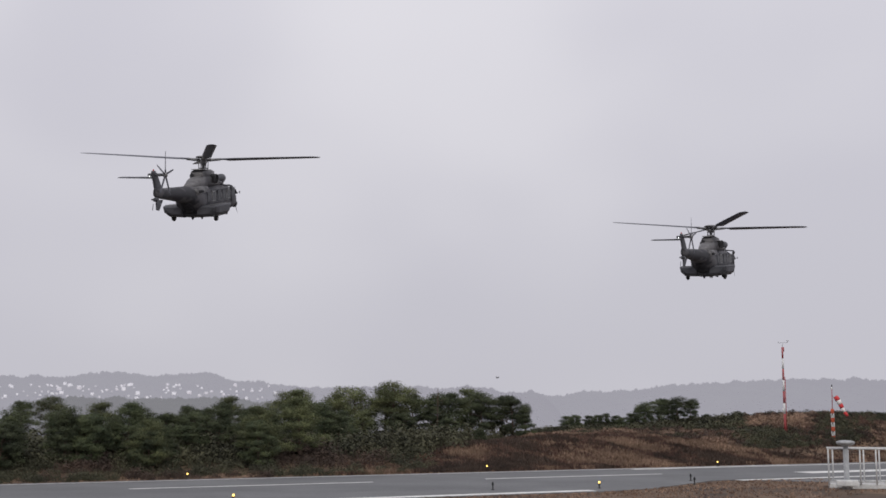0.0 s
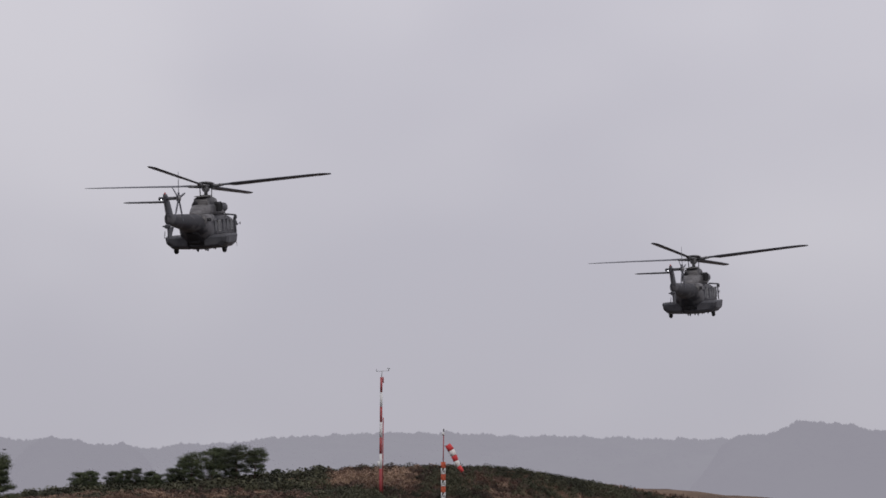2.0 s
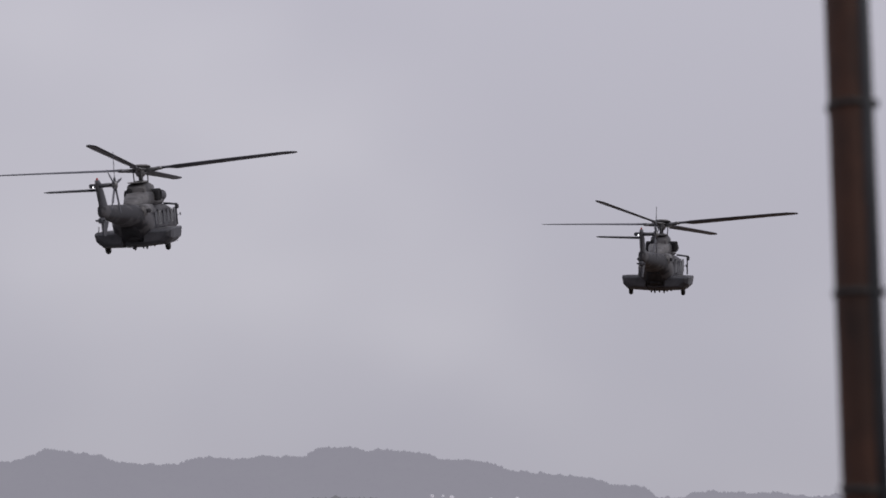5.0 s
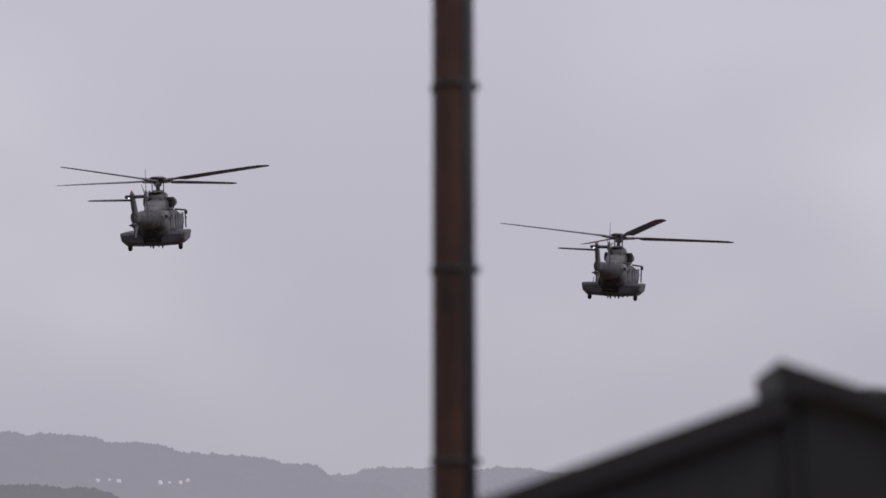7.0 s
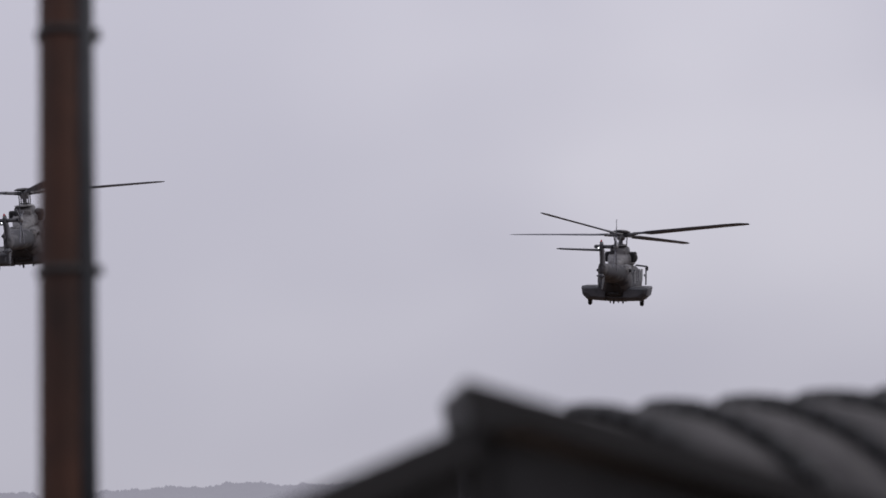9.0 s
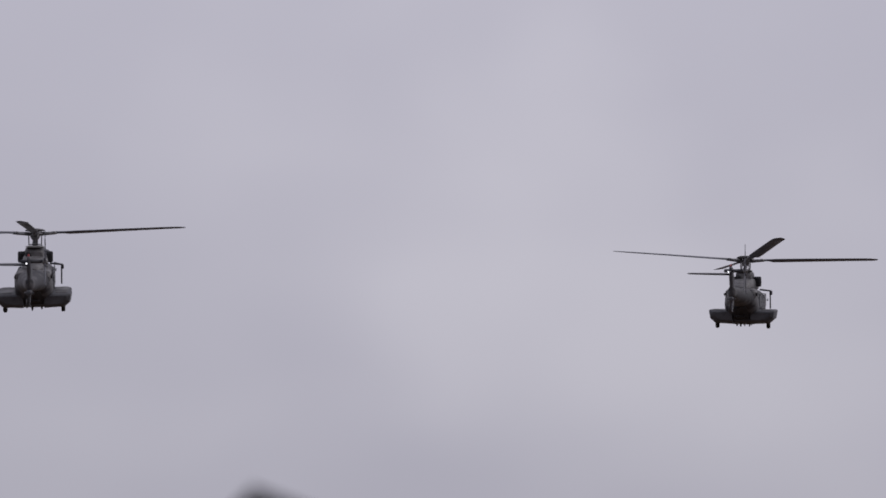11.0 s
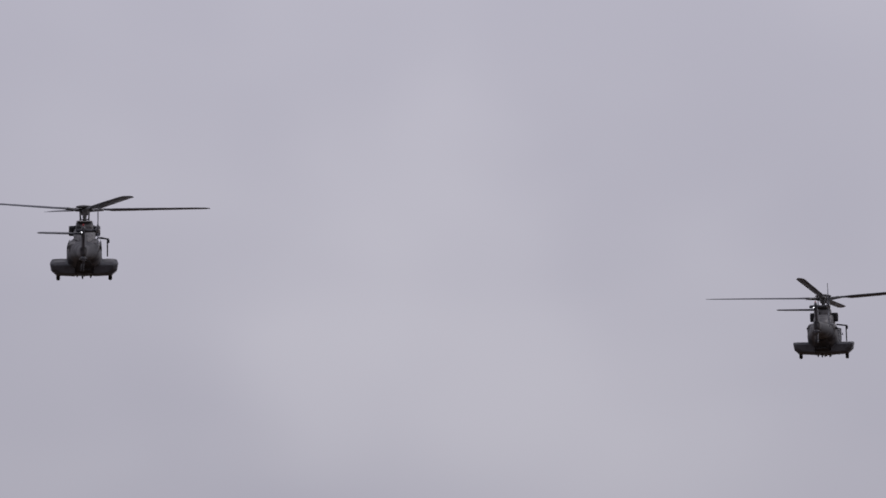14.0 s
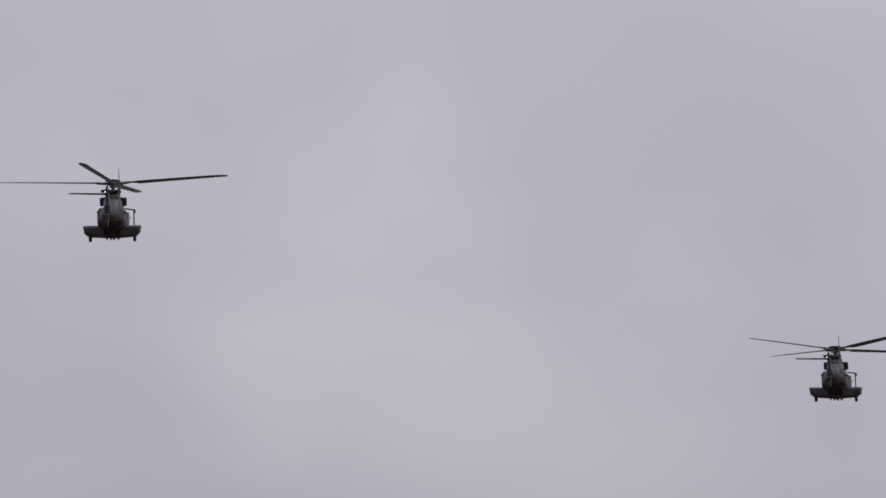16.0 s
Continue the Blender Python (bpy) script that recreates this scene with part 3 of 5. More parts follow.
class Ridge:
    """A long wooded ridge across the valley: humps of (azimuth, half width, elevation) run together."""

    def __init__(self, humps, away, base=-60.0):
        self.humps, self.away, self.base = humps, away, base
        self.first = min(a - 2.6 * w for a, w, e in humps)
        self.last = max(a + 2.6 * w for a, w, e in humps)

    def crest(self, az):
        pull = [(math.exp(-0.5 * ((az - a) / (0.62 * w)) ** 2) + 1e-9, e) for a, w, e in self.humps]
        e = sum(p * e for p, e in pull) / sum(p for p, e in pull)
        ends = smooth_step((az - self.first) / 3.0) * smooth_step((self.last - az) / 3.0)
        e = (e + 1.6) * ends - 1.6
        e += 0.07 * noise.noise((az * 1.1, self.away, 0.5)) + 0.035 * noise.noise((az * 3.3, self.away, 4.5))
        return 4.5 + self.away * math.tan(radians(e))

    def place(self, az, q):
        """A place on the slope that faces the airfield: q is 0 at its foot and 1 on the crest."""
        a, r = radians(az), self.away * (0.8 + 0.2 * q)
        top = self.crest(az)
        z = self.base + (top - self.base) * math.sin(0.5 * math.pi * min(q, 2 - q)) if top > self.base else top
        z += 1.6 * noise.noise((az * 4.0, q * 14.0, 1.0)) * (1 - q)
        return Vector((HILL_CENTRE.x + r * math.sin(a), HILL_CENTRE.y + r * math.cos(a), z))

    def foot(self, az, elevation):
        """The place on the slope that shows at this elevation."""
        low, high = 0.0, 1.0
        for _ in range(24):
            q = (low + high) / 2
            p = self.place(az, q)
            if p.z - 4.5 < math.tan(radians(elevation)) * self.away * (0.8 + 0.2 * q):
                low = q
            else:
                high = q
        return self.place(az, low)

    def build(self, mat, seed, label, per_degree=90):
        rng = random.Random(seed)
        n_a, n_q = int((self.last - self.first) * 5), 14
        verts = [self.place(self.first + (self.last - self.first) * i / n_a, 1.3 * k / n_q) for k in range(n_q + 1) for i in range(n_a + 1)]
        w = n_a + 1
        faces = [(k * w + i, k * w + i + 1, (k + 1) * w + i + 1, (k + 1) * w + i) for k in range(n_q) for i in range(n_a)]
        # tree tops: dense along the crest, scattered down the slope
        for c in range(int((self.last - self.first) * per_degree)):
            az = rng.uniform(self.first + 0.3, self.last - 0.3)
            grove = noise.noise((az * 1.7, self.away, 9.0))
            q = 1.0 - 0.05 * rng.random() if c % 2 else 1.0 - rng.random() ** 1.5 * 0.65
            p = self.place(az, q)
            if p.z < self.base + 6:
                continue
            s = self.away * 0.0021 * rng.uniform(0.45, 1.0) * (1.0 + 0.7 * max(grove, -0.3)) * (0.65 if rng.random() < 0.4 else 1.0)
            tall = s * rng.uniform(0.7, 1.5)
            lean, turn = rng.uniform(-0.25, 0.25) * s, rng.uniform(0, 1)
            b = len(verts)
            for h, r in ((-0.7, 0.8), (0.25, 1.0), (0.75, 0.65)):
                for i in range(6):
                    a = (i + turn) * math.pi / 3
                    k = r * s * rng.uniform(0.75, 1.2)
                    verts.append(p + Vector((k * math.cos(a) + lean * h, k * math.sin(a), h * tall + rng.uniform(-0.1, 0.1) * s)))
            verts.append(p + Vector((lean, 0, tall * rng.uniform(0.95, 1.2))))
            for ring in (0, 6):
                for i in range(6):
                    faces.append((b + ring + i, b + ring + (i + 1) % 6, b + ring + 6 + (i + 1) % 6, b + ring + 6 + i))
            faces.extend((b + 12 + i, b + 12 + (i + 1) % 6, b + 18) for i in range(6))
        me = bpy.data.meshes.new("hill")
        me.from_pydata(verts, [], faces)
        me.materials.append(mat)
        me.polygons.foreach_set("use_smooth", [True] * len(me.polygons))
        return tagged(new("hill", me), label, "hill", "hills round the airfield", kind="structure")


TOWN_HILL = Ridge(((-50, 6, 1.3), (-40, 4, 1.3), (-34.5, 2.0, 1.35), (-31.6, 1.6, 1.6), (-29.7, 1.2, 1.42), (-27.7, 1.4, 1.6), (-25.4, 1.5, 1.2), (-22.5, 2.4, 0.95), (-17.5, 2.6, 0.95), (-12.9, 2.6, 0.55)), 2300)
MAST_HILL = Ridge(((-13, 2.0, 0.1), (-8.4, 2.4, 0.7), (-4, 2.8, 1.1), (1.5, 3.2, 1.26), (6.5, 2.6, 1.12), (10.2, 1.5, 1.05), (15, 4, 0.95)), 2500)
BROAD_HILL = Ridge(((16.3, 1.3, 1.1), (19.4, 1.6, 1.7), (22.5, 1.8, 1.25), (26.3, 1.7, 1.65), (28.6, 1.3, 1.85), (31.1, 0.8, 2.3), (34.2, 1.2, 2.25),
                    (37.2, 1.6, 1.9), (40, 1.4, 1.45), (42.4, 1.1, 1.3), (44.6, 1.0, 1.0), (47.5, 1.4, 0.2)), 1700)
LOW_HILL = Ridge(((42, 2.0, 0.4), (46.2, 1.2, 0.5), (49.3, 1.6, 0.85), (55.2, 1.2, 0.85), (58, 2.2, 0.55), (68, 7, 0.35), (84, 10, 0.4)), 2400)
BACK_HILL = Ridge(((110, 16, 1.2), (160, 24, 1.4), (215, 24, 1.3), (270, 24, 1.4), (305, 12, 1.3)), 2600)
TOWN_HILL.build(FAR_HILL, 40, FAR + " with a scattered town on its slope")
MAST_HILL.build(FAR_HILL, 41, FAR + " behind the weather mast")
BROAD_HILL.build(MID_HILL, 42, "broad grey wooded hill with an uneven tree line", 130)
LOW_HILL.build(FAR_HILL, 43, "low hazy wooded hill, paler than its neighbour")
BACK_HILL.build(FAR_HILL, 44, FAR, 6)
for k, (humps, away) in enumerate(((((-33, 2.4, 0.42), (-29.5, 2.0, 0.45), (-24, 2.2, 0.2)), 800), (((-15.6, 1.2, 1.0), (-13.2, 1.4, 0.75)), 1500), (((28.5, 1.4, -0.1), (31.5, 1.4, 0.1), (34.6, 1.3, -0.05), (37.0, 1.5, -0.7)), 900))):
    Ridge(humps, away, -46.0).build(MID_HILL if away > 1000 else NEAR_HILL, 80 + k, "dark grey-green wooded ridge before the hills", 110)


def far_house(ridge, az, el, size, seed):
    rng = random.Random(seed)
    house = empty("house")
    w, d, h = size * rng.uniform(0.9, 1.7), size, size * rng.uniform(0.5, 0.75)
    bm = bmesh.new()
    box(bm, 0, 0, h / 2 - 0.2 * h, w, d, h * 1.4)
    part("wall", bm, HOUSE_WHITE if rng.random() < 0.7 else HOUSE_GREY, house)
    bm = bmesh.new()
    vs = [bm.verts.new(p) for p in ((-w * .54, -d * .56, h), (w * .54, -d * .56, h), (w * .54, d * .56, h), (-w * .54, d * .56, h), (-w * .54, 0, h * 1.6), (w * .54, 0, h * 1.6))]
    for f in ((0, 1, 5, 4), (2, 3, 4, 5), (0, 4, 3), (1, 2, 5), (3, 2, 1, 0)):
        bm.faces.new([vs[i] for i in f])
    part("roof", bm, HOUSE_ROOF, house, "grey pitched roof")
    p = ridge.foot(az, el)
    toward = (Vector((8, 60, 4.5)) - p).normalized() * 24
    house.matrix_basis = pose(p.x + toward.x, p.y + toward.y, p.z + toward.z + 1.0, 0, 0, rng.uniform(-60, 60) - az)
    return tagged(house, "small pale house on a hazy hillside", "house", "houses on the hills")


rng_h = random.Random(3)
for k in range(110):
    far_house(TOWN_HILL, rng_h.choice((-35.5, -34, -32.5, -31, -29, -27, -25.5)) + rng_h.gauss(0, 0.8), rng_h.uniform(0.35, 1.1), rng_h.choice((1.3, 1.6, 1.9, 2.3, 2.8, 4.2)), 100 + k)
for k, (az, el) in enumerate(((35.6, 0.3), (36.1, 0.34), (36.5, 0.28), (38.3, 0.2), (38.7, 0.23), (39.2, 0.21), (39.5, 0.3))):
    far_house(BROAD_HILL, az, el, (3.2, 2.0, 2.6)[k % 3], 200 + k)


# ---- masts, lights and railing beside the runway ----
def weather_mast():
    mast = empty("weather_mast")
    z0 = height(0, 120) - 0.1
    tops = [z0, 4.1, 5.1, 6.2, 7.25, 8.3, 9.3, 10.35]
    for i in range(7):
        bm = bmesh.new()
        red = i % 2 == 0
        tube(bm, (0, 0, tops[i]), (0, 0, tops[i + 1]), 0.1 - 0.003 * i, n=10)
        part("mast_section", bm, RED_PAINT if red else MAST_WHITE, mast, "red painted section" if red else "white painted section")
    bm = bmesh.new()
    tube(bm, (0.15, -0.02, z0), (0.15, -0.02, 7.57), 0.035, n=8)
    tube(bm, (0.13, -0.02, 9.95), (0.13, -0.02, 10.35), 0.04, n=8)
    part("cable_duct", bm, RED_PAINT, mast, "dull red duct along the mast")
    bm = bmesh.new()
    tube(bm, (-0.13, -0.05, 4.25), (-0.13, -0.05, 4.6), 0.09, n=8)
    part("instrument_box", bm, MAST_WHITE, mast, "small white box")
    bm = bmesh.new()
    tube(bm, (0, 0, 10.3), (0.05, 0, 10.75), 0.03, n=6)
    tube(bm, (-0.35, 0, 10.75), (0.5, 0, 10.8), 0.018, n=6)
    tube(bm, (-0.35, 0, 10.75), (-0.35, 0, 10.92), 0.018, n=6)
    tube(bm, (0.5, 0, 10.78), (0.5, 0, 10.98), 0.03, n=6)
    tube(bm, (0.4, 0, 10.96), (0.62, 0, 10.96), 0.03, n=6)
    part("wind_sensor", bm, GREY_STEEL, mast, "grey wind vane and cup sensor")
    mast.matrix_basis = pose(0, 120, 0)
    tagged(mast, "slender red and white banded weather mast on the mound", "mast")


def windsock():
    sock = empty("windsock")
    x0, y0 = 4.3, 120.0
    z0 = height(x0, y0) - 0.1
    w = 0.24
    n = 7
    zs = [z0 + (4.55 - z0) * i / n for i in range(n + 1)]
    for i in range(n):
        bm = bmesh.new()
        for sx in (-1, 1):
            for sy in (-1, 1):
                tube(bm, (sx * w / 2, sy * w / 2, zs[i]), (sx * w / 2, sy * w / 2, zs[i + 1]), 0.035, n=6)
        for s in (-1, 1):
            tube(bm, (-w / 2, s * w / 2, zs[i]), (w / 2, s * w / 2, zs[i + 1]), 0.025, n=5)
            tube(bm, (s * w / 2, -w / 2, zs[i]), (s * w / 2, w / 2, zs[i + 1]), 0.025, n=5)
        box(bm, 0, 0, zs[i] + 0.06, w * 1.15, w * 1.15, 0.1)
        if i % 2 == 0:
            box(bm, 0, 0, (zs[i] + zs[i + 1]) / 2, w * 0.8, w * 0.8, (zs[i + 1] - zs[i]) * 0.96)
        part("lattice_section", bm, ORANGE_PAINT if i % 2 == 0 else MAST_WHITE, sock, "orange-red lattice section" if i % 2 == 0 else "white lattice section")
    bm = bmesh.new()
    tube(bm, (0, 0, 4.5), (0.03, 0, 6.4), 0.035, n=8)
    part("pole", bm, RED_PAINT, sock, "thin red pole")
    bm = bmesh.new()
    lathe(bm, [(0.03, 6.34), (0.11, 6.4), (0.09, 6.5), (0.04, 6.58)], 12)
    part("lamp", bm, MAST_WHITE, sock, "white obstruction lamp")
    bm = bmesh.new()
    tube(bm, (0.03, 0, 6.6), (0.03, 0, 6.8), 0.045, n=8)
    tube(bm, (0.03, 0, 5.62), (0.3, 0, 5.66), 0.02, n=6)
    part("bracket", bm, CLAMP, sock, "dark bracket")
    # the cone hangs half filled, in bands
    a, b = Vector((0.3, 0, 5.7)), Vector((1.32, -0.1, 3.9))
    radii = [0.2, 0.23, 0.21, 0.18, 0.15, 0.12]
    for i in range(5):
        bm = bmesh.new()
        tube(bm, a.lerp(b, i / 5) + Vector((0.05 * math.sin(i * 1.3), 0, 0)), a.lerp(b, (i + 1) / 5) + Vector((0.05 * math.sin((i + 1) * 1.3), 0, 0)), radii[i], radii[i + 1], 12)
        part("fabric_band", bm, SOCK_RED if i % 2 == 0 else SOCK_WHITE, sock, "red fabric band" if i % 2 == 0 else "white fabric band")
    sock.matrix_basis = pose(x0, y0, 0)
    tagged(sock, "red and white striped windsock on an orange-white lattice mast", "windsock")


def edge_light(x, y, mat, label, h=0.35):
    lamp = empty("runway_light")
    bm = bmesh.new()
    lathe(bm, [(0.1, 0), (0.1, 0.04), (0.04, 0.06), (0.04, h - 0.12), (0.08, h - 0.1), (0.08, h - 0.05)], 10)
    part("stem", bm, CLAMP, lamp)
    bm = bmesh.new()
    lathe(bm, [(0.05, h - 0.05), (0.055, h + 0.01), (0.02, h + 0.06)], 10)
    part("lens", bm, mat, lamp, "glowing amber glass" if mat is AMBER_LIGHT else "glass")
    lamp.matrix_basis = pose(x, y, 0)
    tagged(lamp, label, "runway light", "runway edge lights")


weather_mast()
windsock()
for x, y in ((-37.5, 72.9), (-21.3, 88.7), (-5.3, 100.9)):
    edge_light(x, y, AMBER_LIGHT, "glowing amber runway edge light on a short stem")
for x, y in ((-26.1, 55.6), (-10.4, 70.9)):
    edge_light(x, y, AMBER_LIGHT, "glowing amber runway edge light on a short stem")
for x, y in ((-16.0, 68.0), (-5.4, 76.2), (-5.9, 80.0)):
    edge_light(x, y, CLAMP, "small dark unlit marker light beside the runway", 0.4)


def railing():
    rail = empty("service_platform")
    y0, x0, x1 = 75.0, 2.35, 10.2
    top, low = 2.25, 0.3
    bm = bmesh.new()
    box(bm, (x0 + x1) / 2, y0 + 0.9, 0.1, x1 - x0, 1.8, 0.3, bevel=0.05)
    part("deck", bm, WHITE_STEEL, rail, "white steel deck and skirt")
    for dy in (0.0, 1.8):
        bm = bmesh.new()
        tube(bm, (x0, y0 + dy, top), (x1, y0 + dy, top), 0.05, n=8)
        part("handrail", bm, WHITE_STEEL, rail)
        bm = bmesh.new()
        tube(bm, (x0, y0 + dy, low + 0.05), (x1, y0 + dy, low + 0.05), 0.04, n=8)
        part("lower_rail", bm, WHITE_STEEL, rail)
        for i in range(10):
            x = x0 + (x1 - x0) * i / 9 + (0.3 if dy else 0)
            if x > x1:
                continue
            bm = bmesh.new()
            tube(bm, (x, y0 + dy, 0.2), (x, y0 + dy, top), 0.045, n=8)
            part("post", bm, WHITE_STEEL, rail)
    for x in (x0, x1):
        bm = bmesh.new()
        tube(bm, (x, y0, top), (x, y0 + 1.8, top), 0.05, n=8)
        part("end_rail", bm, WHITE_STEEL, rail)
    tagged(rail, "white painted steel platform with a tubular railing", "railing")
    vent = empty("vent_pipe")
    bm = bmesh.new()
    lathe(bm, [(0.3, 0.3), (0.3, 0.5), (0.14, 0.55), (0.14, 2.45)], 16)
    part("pipe", bm, GREY_STEEL, vent, "grey vertical pipe")
    bm = bmesh.new()
    lathe(bm, [(0.14, 2.4), (0.42, 2.5), (0.52, 2.58), (0.5, 2.68), (0.3, 2.74), (0.05, 2.75)], 20)
    part("cap", bm, GREY_STEEL, vent, "round grey metal cap")
    bm = bmesh.new()
    box(bm, 0, -0.4, 0.35, 1.2, 0.7, 0.35, bevel=0.08)
    part("valve_box", bm, WHITE_STEEL, vent, "white valve housing")
    vent.matrix_basis = pose(3.3, y0 - 0.7, 0)
    bm = bmesh.new()
    tube(bm, (0, 0, -0.05), (0, 0, 0.32), 0.3, n=12)
    part("footing", bm, WHITE_STEEL, vent)
    tagged(vent, "grey capped vent pipe standing by the white platform", "vent pipe")
    lamp = empty("warning_light")
    bm = bmesh.new()
    tube(bm, (0, 0, -0.05), (0, 0, 1.0), 0.12, n=10)
    box(bm, 0, 0, 1.2, 0.5, 0.35, 0.4, bevel=0.04)
    part("housing", bm, CLAMP, lamp, "dark grey housing")
    bm = bmesh.new()
    lathe(bm, [(0.14, 1.4), (0.16, 1.55), (0.1, 1.72), (0.02, 1.76)], 12)
    part("red_lamp", bm, glow("red_warning_glass", (1.0, 0.08, 0.05), 0.4), lamp, "glowing red glass")
    lamp.matrix_basis = pose(11.2, 75.5, 0)
    tagged(lamp, "dark post with a glowing red warning light", "warning light")


railing()


# ---- a bird over the wood ----
def bird():
    b = empty("bird")
    bm = bmesh.new()
    lathe(bm, [(0.005, -0.16), (0.03, -0.1), (0.045, 0.0), (0.04, 0.08), (0.025, 0.13), (0.004, 0.17)], 10, "y")
    part("body", bm, CLAMP, b, "dark feathered body")
    for s in (-1, 1):
        bm = bmesh.new()
        vs = [bm.verts.new(p) for p in ((0, 0.06, 0.01), (s * 0.16, 0.08, 0.1), (s * 0.33, -0.02, 0.06), (s * 0.15, -0.07, 0.09), (0, -0.07, 0.01))]
        bm.faces.new(vs)
        bmesh.ops.solidify(bm, geom=bm.faces[:], thickness=0.012)
        part("wing", bm, CLAMP, b, "raised dark wing")
    b.scale = (0.6, 0.6, 0.6)
    tagged(b, "small dark bird flying over the wood", "bird")
    return b


BIRD = bird()
BIRD_ROWS = ((0, -15.75, 68.2, 6.29), (0.5, -17.05, 83.32, 6.47), (1, -17.62, 97.43, 6.29), (1.5, -16.23, 100.51, 4.86), (2.0, -20.75, 104.3, 5.2), (3.0, -36, 112, 8), (16.0, -190, 190, 14))


# ---- the rusty pipe and the shed by the camera ----
def flue_pipe():
    pipe = empty("flue_pipe", pose(19.028, 65.581, 0, 0, 0, -52))
    bm = bmesh.new()
    n = 28
    zs = [-0.1 + 0.4 * i for i in range(34)]
    rings = [[bm.verts.new(((0.157 + 0.0015 * noise.noise((k * 0.9, z * 1.3, 0))) * math.cos(2 * math.pi * k / n), (0.157 + 0.0015 * noise.noise((k * 0.9, z * 1.3, 0))) * math.sin(2 * math.pi * k / n), z)) for k in range(n)] for z in zs]
    for j in range(len(zs) - 1):
        for i in range(n):
            bm.faces.new((rings[j][i], rings[j][(i + 1) % n], rings[j + 1][(i + 1) % n], rings[j + 1][i])).smooth = True
    part("pipe", bm, PIPE_RUST, pipe, "brown rusted steel pipe")
    bm = bmesh.new()
    tube(bm, (0.115, -0.102, -0.1), (0.115, -0.102, 13.1), 0.05, n=14)
    part("conduit", bm, ZINC, pipe, "dull grey conduit strapped to the pipe")
    for k in range(-3, 4):
        z = 6.103 + 1.41 * k + (0.02 if k == 1 else 0)
        bm = bmesh.new()
        lathe(bm, [(0.155, z - 0.024), (0.173, z - 0.02), (0.175, z + 0.02), (0.155, z + 0.024)], 28)
        box(bm, 0.175, -0.06, z, 0.05, 0.09, 0.045, bevel=0.006)
        part("clamp", bm, CLAMP, pipe, "dark pipe clamp")
    bm = bmesh.new()
    lathe(bm, [(0.3, -0.05), (0.3, 0.06), (0.19, 0.08), (0.16, 0.25)], 24)
    part("base_flange", bm, PIPE_RUST, pipe)
    tagged(pipe, "tall brown rusted steel pipe with dark clamps", "pipe")


